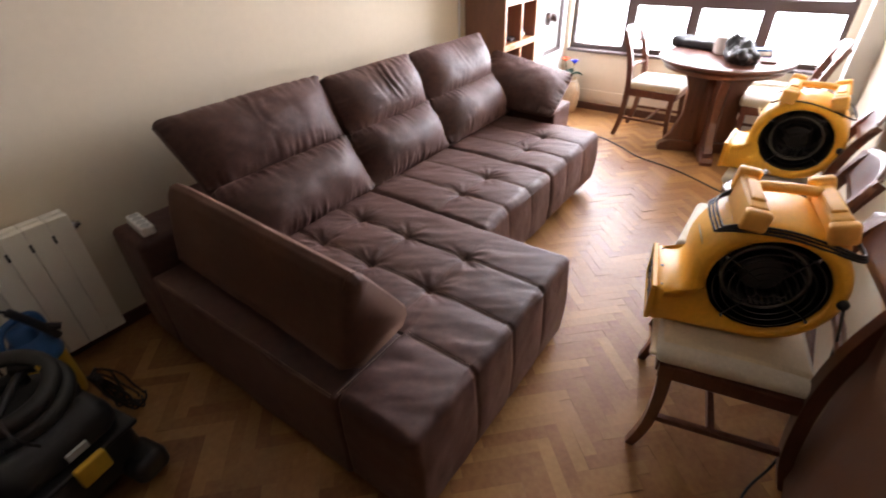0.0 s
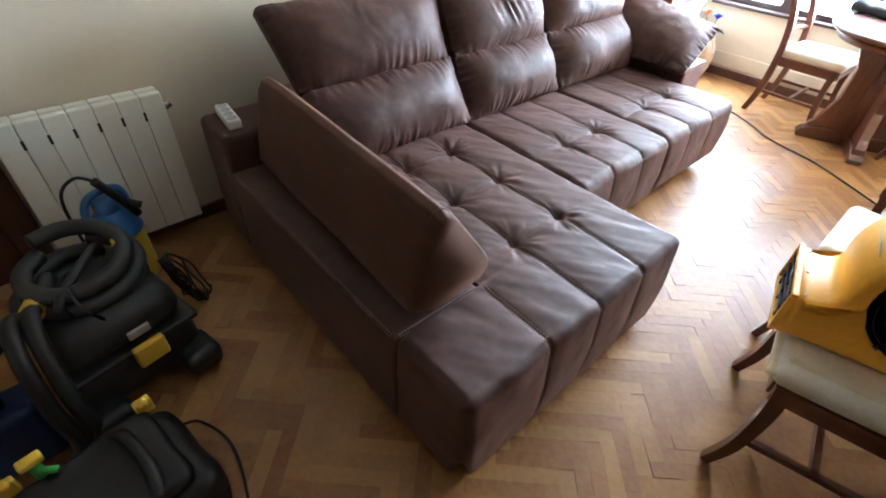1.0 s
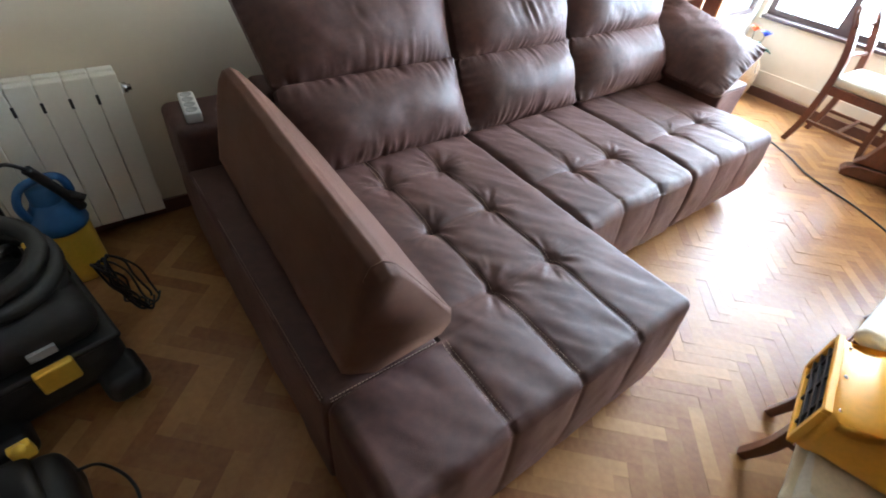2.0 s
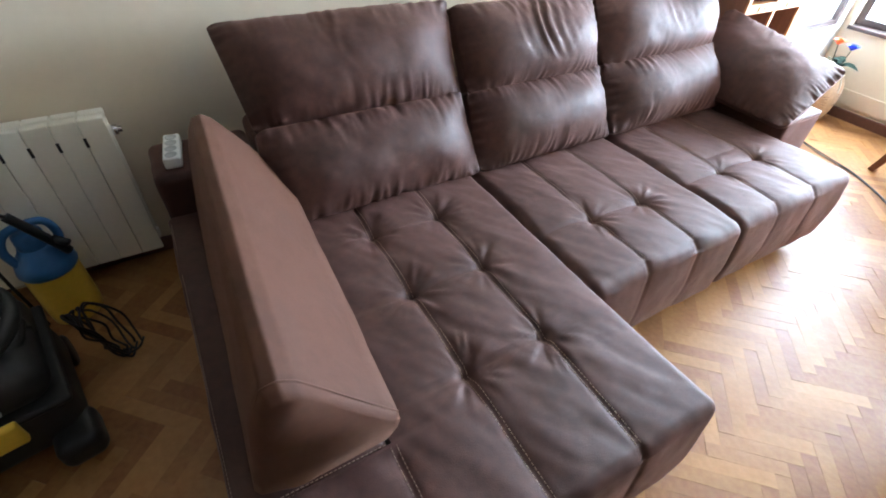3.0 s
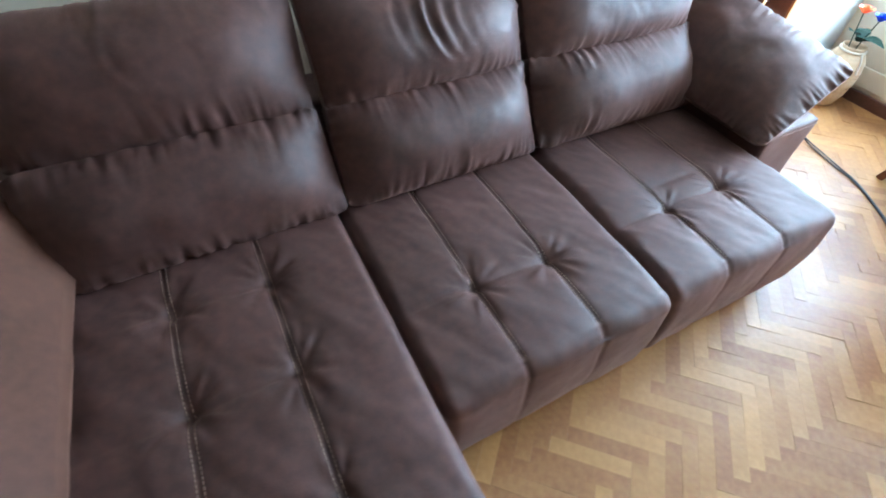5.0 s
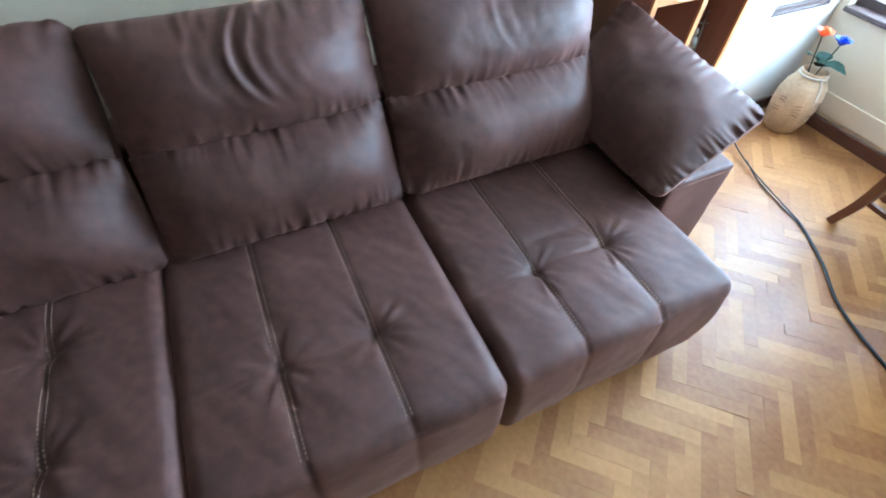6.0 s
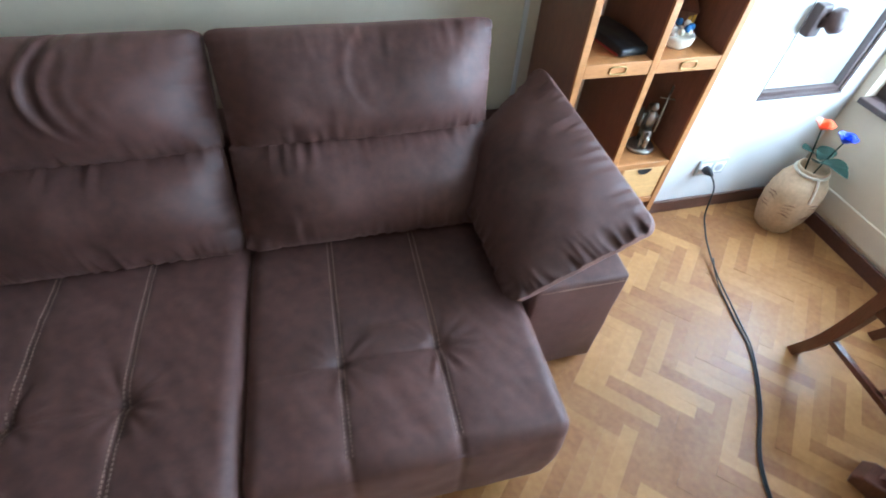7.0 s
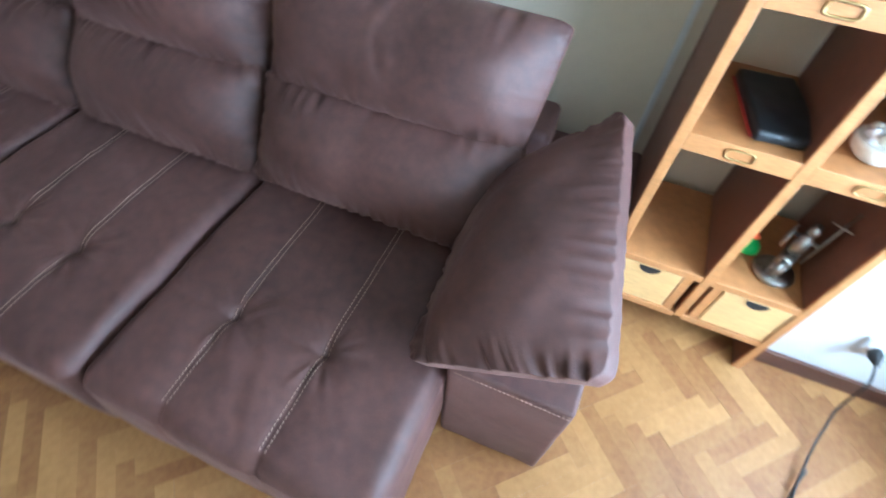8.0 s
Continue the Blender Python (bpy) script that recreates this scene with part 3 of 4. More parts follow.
part("seam", tube([wedge_point(x, z, 0.025, 0.993) for x, z in ((0.22, 0.75), (0.238, 0.778), (0.264, 0.784), (0.29, 0.768), (0.312, 0.742), (0.36, 0.679), (0.41, 0.614), (0.47, 0.535))], 0.003, 6), LEATHER_LIT, wedge)

# loose pillow leaning on the far arm
loose = thing("throw_pillow", "dark brown microfibre pillow leaning on the sofa arm", "pillow")
part("cover", pillow((2.955, -0.1, 0.83), (3.075, -0.73, 0.69), (2.68, -0.76, 0.49), (2.66, -0.14, 0.5), 0.25, (80, 5, 64), 0.84, (0.7, 0.95, 0.95, 0.7), 41.0, 0.16), LEATHER, loose)


# ---- radiators ----
def radiator(name, at, turn, n, label):
    root = thing(name, label, "radiator", at, turn)
    for i in range(n):
        x = -0.08 * (i + 1)
        e = part("element", join(box(x + 0.0008, x + 0.0792, -0.015, 0.0, 0.0, 0.555, 0.004), box(x + 0.03, x + 0.05, 0.0, 0.075, 0.02, 0.55, 0.004),
                                 box(x + 0.003, x + 0.077, 0.06, 0.078, 0.0, 0.54, 0.005),
                                 box(x + 0.0008, x + 0.0792, -0.015, 0.02, 0.548, 0.572, 0.006), box(x + 0.0008, x + 0.0792, 0.045, 0.078, 0.545, 0.57, 0.006), box(x + 0.006, x + 0.034, -0.01, 0.07, 0.536, 0.556, 0.004),
                                 box(x + 0.046, x + 0.074, -0.01, 0.07, 0.536, 0.552, 0.004)), RADWHITE, root, smooth=False)
        if i:
            # black bar over the joint stands in for the shade of an open slot
            part("slot_shade", box(x + 0.075, x + 0.085, -0.0165, -0.012, 0.475, 0.51, 0.002), BLACK, e)
    for z in (0.05, 0.5):
        part("header_pipe", tube([(0.004, 0.035, z), (-0.08 * n, 0.035, z)], 0.02, 10), RADWHITE, root)
    part("plug", tube([(0.0, 0.035, 0.5), (0.02, 0.035, 0.5), (0.022, 0.035, 0.5), (0.034, 0.035, 0.5)], [0.019, 0.019, 0.012, 0.012], 6), STEEL, root, "steel bleed plug")
    for x in (-0.1, -0.08 * n + 0.1):
        part("bracket", box(x - 0.01, x + 0.01, 0.07, 0.105, 0.46, 0.49), RADWHITE, root)
    return root


radiator("radiator", (0.02, 0.185, 0.09), 0, 7, "white aluminium sectional radiator on the cream wall").scale = (1, 1, 1.045)
radiator("radiator", (4.36, -1.75, 0.07), 90, 7, "white low radiator under the wide window").scale = (1, 1, 0.75)

# ---- power strip ----
strip = thing("power_strip", "white four-way power strip on the sofa arm", "power strip", (0.194, -0.022, 0.5915), 84)
ps = part("body", box(-0.09, 0.09, -0.027, 0.027, 0, 0.04, 0.008), WHITEPL, strip)
for i in range(4):
    part("socket", lathe([(0.019, 0.0), (0.019, 0.0012), (0.0165, 0.0014), (0.0155, 0.0008)], 18, (-0.063 + i * 0.042, 0, 0.04)), GREYPL, ps)


# ---- shelf ----
SHX = (3.09, 3.358, 3.625)
SHB = (0.165, 0.365, 0.812, 1.14, 1.48, 1.82)
shelf = thing("shelf_unit", "honey-coloured wooden cubby shelf with small drawers", "shelf")
YF, YB = -0.13, 0.24
for i, x in enumerate(SHX):
    u = part("upright", box(x - 0.0125, x + 0.0125, YF + 0.012, YB, 0.0 if i != 1 else 0.165, 1.84), SHELFDARK, shelf, "red-brown upright board", False)
    part("front_edge", box(x - 0.013, x + 0.013, YF, YF + 0.0115, 0.0 if i != 1 else 0.166, 1.84, 0.002), SHELFWOOD, u, smooth=False)
for k, z in enumerate(SHB):
    for a, b in ((SHX[0], SHX[1]), (SHX[1], SHX[2])):
        w = part("shelf_board", box(a + 0.0128, b - 0.0128, YF + 0.012, YB, z - 0.012, z + 0.012), SHELFWOOD, shelf, smooth=False)
        part("front_rail", box(a + 0.0135, b - 0.0135, YF + 0.001, YF + 0.0116, z - (0.035 if k > 1 else 0.013), z + 0.013, 0.002), SHELFWOOD, w, smooth=False)
        if k > 1:
            c, zz = (a + b) / 2, z - 0.011
            loop = [(c + 0.03 * math.copysign(abs(math.cos(t)) ** 0.5, math.cos(t)), YF - 0.001, zz + 0.013 * math.copysign(abs(math.sin(t)) ** 0.5, math.sin(t)))
                    for t in [2 * math.pi * q / 24 for q in range(24)]]
            part("label_holder", tube(loop, 0.0028, 6, True), BRASS, w, "brass label holder")
for a, b in ((SHX[0], SHX[1]), (SHX[1], SHX[2])):
    m = a + 0.06 if a > 3.2 else b - 0.06
    lo, hi = (a + 0.06, b - 0.016) if a > 3.2 else (a + 0.016, b - 0.06)
    d = part("drawer", box(lo, hi, YF + 0.004, YB - 0.02, 0.182, 0.348, 0.003), DRAWERWOOD, shelf, "pale wooden drawer", False)
    c = (lo + hi) / 2
    half = [(c + 0.032 * math.cos(math.pi * q / 12), 0.345 - 0.028 * math.sin(math.pi * q / 12)) for q in range(13)]
    # solid black inlay paints the shade of the uncut finger hole
    part("finger_hole_shade", extrude([(x, z) for x, z in half], YF + 0.0015, YF + 0.006, "y"), BLACK, d, "half-round finger hole, its shade a black inlay", False)
    part("divider", box(m - 0.03 if a > 3.2 else m + 0.004, m - 0.004 if a > 3.2 else m + 0.03, YF + 0.006, YB, 0.178, 0.352), SHELFWOOD, shelf, smooth=False)

# things on the shelf
folder = thing("document_wallet", "black folded document wallet lying on the shelf", "wallet", (3.268, 0.045, 0.8245), 11)
fv, ff = soft_box((-0.065, 0.078, -0.14, 0.12, 0, 0.03), 0.012, (14, 14, 2), 3, lambda p, n: p + Vector((0, 0, 0.006 * fbm(p.x * 9, p.y * 9, 2) + 0.02 * max(0, -p.x) * 2)))
part("cover", (fv, ff), BLACK, folder)
part("lining", box(-0.07, -0.05, -0.13, 0.11, 0.008, 0.014, 0.002), mat("red_lining", (0.3, 0.03, 0.02), 0.6), folder, "red edge of the lining")

bowl = thing("trinket_bowl", "cream ceramic bowl holding white and blue ornaments", "ornament", (3.485, -0.03, 0.8245))
part("bowl", lathe([(0.036, 0), (0.052, 0.014), (0.057, 0.034), (0.054, 0.044), (0.047, 0.04)], 26), CREAM, bowl)
for i in range(14):
    w = i * 2.4
    part("pebble", lathe([(0.0, -0.012), (0.01, -0.008), (0.013, 0), (0.009, 0.009), (0.0, 0.012)], 9, (0.03 * math.cos(w), 0.03 * math.sin(w), 0.046 + 0.011 * (i % 3))),
         (WHITEPL, CREAM, BLUE)[i % 3 if i % 4 else 0], bowl)
house = thing("toy_lantern", "small brown house-shaped ornament with yellow windows", "ornament", (3.562, 0.06, 0.8245), 15)
part("walls", box(-0.026, 0.026, -0.026, 0.026, 0.012, 0.085, 0.003), TERRADARK, house)
part("base", box(-0.04, 0.04, -0.036, 0.036, 0, 0.012, 0.003), SHELFDARK, house)
part("roof", lathe([(0.05, 0.085), (0.046, 0.09), (0.012, 0.13), (0.004, 0.15)], 4), DARKWOOD, house)
for x in (-0.012, 0.012):
    part("window", box(x - 0.008, x + 0.008, -0.0275, -0.024, 0.035, 0.07), YELLOW, house)

# a mounted pewter figure as one plain mesh
knight = thing("pewter_figurine", "pewter mounted knight figurine with a raised sword", "figurine", (3.53, -0.02, 0.3775), 62)
kg = [lathe([(0.042, 0), (0.045, 0.006), (0.04, 0.014)], 18),
      soft_box((-0.035, 0.035, -0.016, 0.016, 0.045, 0.08), 0.014, (6, 3, 3), 3)]
for x, y in ((-0.024, -0.009), (-0.024, 0.009), (0.024, -0.009), (0.024, 0.009)):
    kg.append(tube([(x, y, 0.012), (x * 1.2, y, 0.035), (x * 0.9, y, 0.06)], [0.005, 0.005, 0.008], 7))
kg += [tube([(0.03, 0, 0.07), (0.05, 0, 0.1), (0.062, 0, 0.115), (0.078, 0, 0.1)], [0.014, 0.011, 0.01, 0.006], 8),
       tube([(-0.035, 0, 0.075), (-0.05, 0, 0.06), (-0.052, 0, 0.035)], [0.006, 0.007, 0.003], 7),
       tube([(0, 0, 0.075), (-0.004, 0, 0.105), (0, 0, 0.125), (0.002, 0, 0.134)], [0.013, 0.016, 0.013, 0.006], 9),
       lathe([(0.0, 0), (0.009, 0.003), (0.011, 0.012), (0.007, 0.022), (0.0, 0.026)], 10, (0.002, 0, 0.132)),
       tube([(0.01, 0.014, 0.115), (0.026, 0.02, 0.1)], 0.005, 7), tube([(0.005, -0.014, 0.115), (0.02, -0.022, 0.105)], 0.005, 7),
       tube([(0.0, -0.024, 0.062), (0.02, -0.028, 0.112), (0.05, -0.036, 0.195)], [0.003, 0.0035, 0.0025], 6),
       tube([(0.038, -0.058, 0.158), (0.037, -0.01, 0.158)], 0.0025, 6),
       shift(lathe([(0.0, 0), (0.03, 0.002), (0.027, 0.006), (0.0, 0.01)], 16), pose(0.01, 0.024, 0.1, -90, 0, 0))]
part("figure", shift(join(*kg), Matrix.Scale(1.32, 4)), PEWTER, knight)
greencup = thing("toy_cup", "bright green plastic toy cup on the shelf", "toy", (3.455, 0.05, 0.3775))
part("cup", lathe([(0.03, 0), (0.036, 0.004), (0.034, 0.02), (0.024, 0.034), (0.01, 0.042), (0.004, 0.05)], 18), GREEN, greencup)
part("knob", lathe([(0.008, 0.048), (0.014, 0.056), (0.008, 0.066), (0.0, 0.068)], 12), ROSE_ORANGE, greencup, "pink-red knob")

# ---- socket, plug and floor cable ----
so = thing("wall_socket", "white double wall socket with a grey frame", "socket", (3.925, SY, 0.25))
part("frame", box(-0.075, 0.075, -0.011, -0.0005, -0.042, 0.042, 0.004), GREYPL, so)
for x in (-0.035, 0.035):
    sp = part("insert", box(x - 0.028, x + 0.028, -0.0145, -0.011, -0.028, 0.028, 0.002), WHITEPL, so)
    part("well", shift(lathe([(0.02, 0), (0.02, 0.001), (0.017, 0.0015)], 18), pose(x, -0.0145, 0, 90, 0, 0)), GREYPL, sp)
cable = thing("extension_cable", "black extension cable plugged in and trailing over the parquet", "cable")
part("plug", join(shift(lathe([(0.018, 0), (0.019, 0.02), (0.012, 0.035), (0.006, 0.05)], 14), pose(3.89, SY - 0.016, 0.25, 90, 0, 0)),), BLACK, cable)
run = smooth_path([(3.89, SY - 0.06, 0.248), (3.89, SY - 0.11, 0.21), (3.885, -0.2, 0.09), (3.87, -0.26, 0.045), (3.845, -0.33, 0.026), (3.79, -0.49, 0.018), (3.745, -0.705, 0.008), (3.71, -0.84, 0.005),
                   (3.6, -1.03, 0.005), (3.46, -1.22, 0.005), (3.35, -1.54, 0.005), (3.18, -1.83, 0.005), (3.0, -2.1, 0.005), (2.9, -2.3, 0.005), (2.5, -2.42, 0.005)], 8)
part("cord", tube(run, 0.0037, 7), BLACK, cable)
strand = smooth_path([(3.83, -0.4, 0.02), (3.775, -0.52, 0.01), (3.732, -0.7, 0.005), (3.701, -0.838, 0.005), (3.593, -1.026, 0.005), (3.453, -1.217, 0.005), (3.343, -1.538, 0.005), (3.173, -1.827, 0.005), (2.993, -2.097, 0.005), (2.893, -2.297, 0.005)], 8)
part("cord", tube(strand, 0.0033, 7), BLACK, cable)

# ---- vase with artificial roses ----
vase = thing("floor_vase", "beige stoneware vase with brown relief and jute cord", "vase", (4.275, -0.235, 0))
prof = [(0.085, 0), (0.095, 0.01), (0.119, 0.08), (0.13, 0.16), (0.129, 0.22), (0.116, 0.275), (0.092, 0.312), (0.074, 0.328), (0.072, 0.34), (0.077, 0.354), (0.07, 0.356), (0.062, 0.335), (0.055, 0.29)]
vg = lathe([(r * 0.84, z * 0.95) for r, z in prof], 40)
vg = ([(x * (1 + 0.02 * math.sin(9 * z * 20)), y * (1 + 0.02 * math.sin(9 * z * 20)), z) for x, y, z in vg[0]], vg[1])
body = part("body", vg, TERRA, vase)
bands = []
for i in range(26):
    w, z = i * 0.9, 0.13 + 0.09 * ((i * 7) % 5) / 5
    r = 0.1295 * 0.84
    bands.append(tube([(r * math.cos(w + q * 0.12), r * math.sin(w + q * 0.12), z + 0.005 * math.sin(q * 1.3 + i)) for q in range(5)], [0.001, 0.003, 0.004, 0.003, 0.001], 6, flat=0.5))
part("relief", join(*bands), TERRADARK, body, "brown raised relief")["kind"] = "stuff"
part("cord", join(tube([(0.066 * math.cos(w), 0.066 * math.sin(w), 0.318) for w in [q * math.pi / 10 for q in range(20)]], 0.006, 7, True),
                  tube(smooth_path([(-0.02, -0.064, 0.318), (-0.03, -0.088, 0.282), (-0.035, -0.106, 0.22)]), 0.005, 6)), CREAM, vase, "jute cord round the neck")


def rose(name, at, tip, material, label, root):
    st = part("stem", tube(smooth_path([at, tuple((a + b) / 2 + 0.006 for a, b in zip(at, tip)), tip]), 0.003, 6), LEAF, root)
    V = []
    for ring, (cnt, rad, hh, tilt) in enumerate(((3, 0.008, 0.034, 0.1), (4, 0.015, 0.034, 0.3), (5, 0.022, 0.03, 0.6))):
        for k in range(cnt):
            a = 2 * math.pi * k / cnt + ring * 0.7
            g, f = [], []
            for i in range(5):
                for j in range(5):
                    u, v = j / 4 - 0.5, i / 4
                    ww = u * 2.6 / cnt * 2.2
                    r = rad * (0.45 + 0.75 * v + tilt * v * v)
                    g.append((tip[0] + r * math.cos(a + ww), tip[1] + r * math.sin(a + ww), tip[2] + hh * v * (1 - 0.6 * abs(u) ** 2) + 0.002 * math.sin(5 * u)))
            for i in range(4):
                for j in range(4):
                    f.append((i * 5 + j, i * 5 + j + 1, i * 5 + j + 6, i * 5 + j + 5))
            V.append((g, f))
    part("bloom", join(*V), material, root, label)
    return st


def leaf(root, base, way, size):
    w = Vector(way).normalized()
    s = w.cross(Vector((0, 0, 1))).normalized()
    V, F = [], []
    for i in range(7):
        t = i / 6
        half = size * 0.36 * math.sin(math.pi * min(1, t * 0.92 + 0.06)) ** 0.8
        c = Vector(base) + w * size * t + Vector((0, 0, -0.35 * size * t * t))
        V += [c - s * half + Vector((0, 0, 0.12 * half)), c, c + s * half + Vector((0, 0, 0.12 * half))]
    for i in range(6):
        for j in range(2):
            F.append((i * 3 + j, i * 3 + j + 1, i * 3 + j + 4, i * 3 + j + 3))
    part("leaf", (V, F), LEAF, root)


bunch = thing("artificial_roses", "artificial orange and blue roses standing in the vase", "flowers", (4.275, -0.235, 0))
rose("rose", (0.0, 0.0, 0.2), (-0.055, 0.045, 0.505), ROSE_ORANGE, "orange rose", bunch)
rose("rose", (0.01, 0.0, 0.2), (0.02, -0.02, 0.475), ROSE_BLUE, "blue rose", bunch)
for bse, wy, sz in (((-0.01, 0.0, 0.36), (-0.6, -0.6, 0.9), 0.1), ((0.01, 0, 0.36), (0.5, -0.8, 0.6), 0.1), ((-0.02, 0.02, 0.39), (-0.9, 0.2, 0.8), 0.09),
                    ((0.01, -0.01, 0.38), (0.2, -0.9, 0.2), 0.1), ((0, 0.01, 0.37), (0.9, 0.3, 0.8), 0.09), ((-0.03, 0.03, 0.42), (-0.2, -0.9, 0.5), 0.07)):
    leaf(bunch, bse, wy, sz * 1.15)


# ---- dining chairs and table ----
def dining_chair(label, at, turn):
    """Front towards +y, seat 0.45 m high."""
    root = thing("dining_chair", label, "chair", at, turn, "dining chairs")
    part("seat", soft_box((-0.215, 0.215, -0.2, 0.225, 0.425, 0.485), 0.028, (16, 16, 2), 4,
                          lambda p, n: p + Vector((p.x * -0.12 * (0.225 - p.y), 0, 0.012 * (1 - (p.x / 0.22) ** 2) * (1 - (p.y / 0.22) ** 2) * (p.z > 0.45)))), CREAM, root, "padded cream fabric seat")
    for s in (-1, 1):
        part("seat_rail", box(*sorted((s * 0.19, s * 0.212)), -0.19, 0.205, 0.37, 0.427, 0.004), DARKWOOD, root)
    for y0, y1 in ((0.19, 0.212), (-0.205, -0.183)):
        part("seat_rail", box(-0.187, 0.187, y0, y1, 0.37, 0.427, 0.004), DARKWOOD, root)
    for s in (-1, 1):
        part("leg", tube(smooth_path([(s * 0.197, 0.185, 0.43), (s * 0.2, 0.178, 0.3), (s * 0.203, 0.188, 0.13), (s * 0.207, 0.222, 0.0)], 5),
                         [0.03 - 0.0007 * i for i in range(16)], 4, twist=0), DARKWOOD, root, smooth=False)
        stile = part("leg", tube(smooth_path([(s * 0.185, -0.26, 0.0), (s * 0.19, -0.215, 0.17), (s * 0.195, -0.195, 0.42), (s * 0.19, -0.21, 0.6), (s * 0.18, -0.255, 0.76), (s * 0.165, -0.31, 0.87)], 5),
                                 [0.024 + 0.006 * math.sin(math.pi * i / 25) for i in range(26)], 4), DARKWOOD, root, smooth=False)
        part("stretcher", tube([(s * 0.203, 0.186, 0.17), (s * 0.19, -0.215, 0.17)], 0.014, 4), DARKWOOD, root, smooth=False)
    part("stretcher", tube([(-0.2, 0.0, 0.17), (0.2, 0.0, 0.17)], 0.014, 4), DARKWOOD, root, smooth=False)
    V, F = [], []
    for i in range(13):
        u = i / 12 * 2 - 1
        for j in range(7):
            v = j / 6
            top = 0.9 - 0.05 * abs(u) ** 2.5
            z = 0.745 + (top - 0.745) * v + 0.02 * u * u * (1 - v)
            V.append((u * 0.205, -0.245 - 0.35 * (z - 0.745) - 0.025 * (1 - u * u) + 0.01, z))
    F = [(i * 7 + j, i * 7 + j + 1, (i + 1) * 7 + j + 1, (i + 1) * 7 + j) for i in range(12) for j in range(6)]
    n = len(V)
    V += [(x, y - 0.022, z - 0.004) for x, y, z in V]
    F += [tuple(k + n for k in f[::-1]) for f in F]
    rim = [i * 7 for i in range(13)] + [84 + j for j in range(1, 7)] + [i * 7 + 6 for i in range(11, -1, -1)] + [j for j in range(5, 0, -1)]
    F += [(rim[k], rim[(k + 1) % len(rim)], rim[(k + 1) % len(rim)] + n, rim[k] + n) for k in range(len(rim))]
    part("top_rail", (V, F), DARKWOOD, root)
    part("back_bar", tube(smooth_path([(-0.188, -0.208, 0.58), (0, -0.235, 0.585), (0.188, -0.208, 0.58)], 5), 0.016, 6), DARKWOOD, root)
    return root


WOODCHAIR = "mahogany dining chair with cream seat"
dining_chair(WOODCHAIR + ", air mover on it", (1.075, -2.165, 0), 11).scale = (1.1, 1.03, 1)
dining_chair(WOODCHAIR + " by the wall", (1.7, -2.1, 0), 0)
dining_chair(WOODCHAIR + " further on", (2.56, -2.15, 0), -3).scale = (1, 1, 0.93)
dining_chair(WOODCHAIR + " at the table", (4.05, -1.13, 0), 178)
dining_chair(WOODCHAIR + " by the pier", (4.0, -2.0, 0), 4)

table = thing("round_table", "round dark wooden pedestal table by the window", "table", (3.86, -1.6, 0))
part("tabletop", lathe([(0.0, 0.715), (0.42, 0.715), (0.455, 0.722), (0.466, 0.735), (0.462, 0.748), (0.446, 0.752), (0.0, 0.752)], 48), DARKWOOD, table)
part("apron", lathe([(0.4, 0.67), (0.415, 0.675), (0.415, 0.714), (0.4, 0.714)], 40), DARKWOOD, table)
for k in range(4):
    w = radians(20 + 90 * k)
    geo = extrude([(0.02, 0.09), (0.3, 0.09), (0.26, 0.14), (0.2, 0.3), (0.2, 0.5), (0.25, 0.62), (0.3, 0.668), (0.02, 0.668)], -0.03, 0.03, "y", 0.006)
    part("pedestal_panel", shift(geo, Matrix.Rotation(w, 4, "Z")), DARKWOOD, table, smooth=False)
    foot = extrude([(0.02, 0.0), (0.33, 0.0), (0.34, 0.03), (0.32, 0.06), (0.25, 0.089), (0.02, 0.089)], -0.045, 0.045, "y", 0.008)
    part("foot", shift(foot, Matrix.Rotation(w, 4, "Z")), DARKWOOD, table, smooth=False)
part("core", lathe([(0.09, 0.05), (0.09, 0.69)], 16), DARKWOOD, table)

# things on the table
bag = thing("black_bag", "crumpled black bag lying on the round table", "bag", (3.72, -1.7, 0.7525), 30)
part("cloth", soft_box((-0.16, 0.11, -0.085, 0.085, 0, 0.125), 0.06, (24, 18, 8), 4,
                       lambda p, n: Vector((p.x, p.y, max(0.001, p.z * (0.75 + 2.2 * (p.x + 0.17))))) + n * 0.035 * fbm(p.x * 14, p.y * 14, p.z * 14)), BLACK, bag)
jar = thing("clear_box", "clear plastic tub with white lid on the table", "tub", (3.95, -1.56, 0.7525))
part("tub", lathe([(0.06, 0), (0.07, 0.006), (0.076, 0.105), (0.076, 0.11)], 24), WHITEPL, jar)
part("lid", lathe([(0.08, 0.11), (0.081, 0.122), (0.06, 0.13), (0.0, 0.131)], 24), WHITEPL, jar, "white lid")
pack = thing("blue_packet", "blue and white packet standing on the table", "packet", (3.98, -1.82, 0.7525), 20)
part("carton", box(-0.05, 0.05, -0.06, 0.06, 0, 0.055, 0.003), BLUE, pack)
part("label", box(-0.0515, -0.0495, -0.045, 0.045, 0.012, 0.042), WHITEPL, pack)
cloth = thing("folded_cloth", "dark folded cloth on the far side of the table", "cloth", (4.1, -1.4, 0.7525), 72)
part("cloth", soft_box((-0.2, 0.24, -0.1, 0.09, 0, 0.07), 0.03, (20, 12, 3), 3, lambda p, n: p + n * 0.012 * fbm(p.x * 11, p.y * 11, 6)), GREY, cloth)
tray = thing("small_notebook", "small dark notebook lying on the table", "notebook", (3.8, -1.88, 0.7525), 10)
part("cover", box(-0.07, 0.07, -0.05, 0.05, 0, 0.018, 0.003), DARKWOOD, tray)


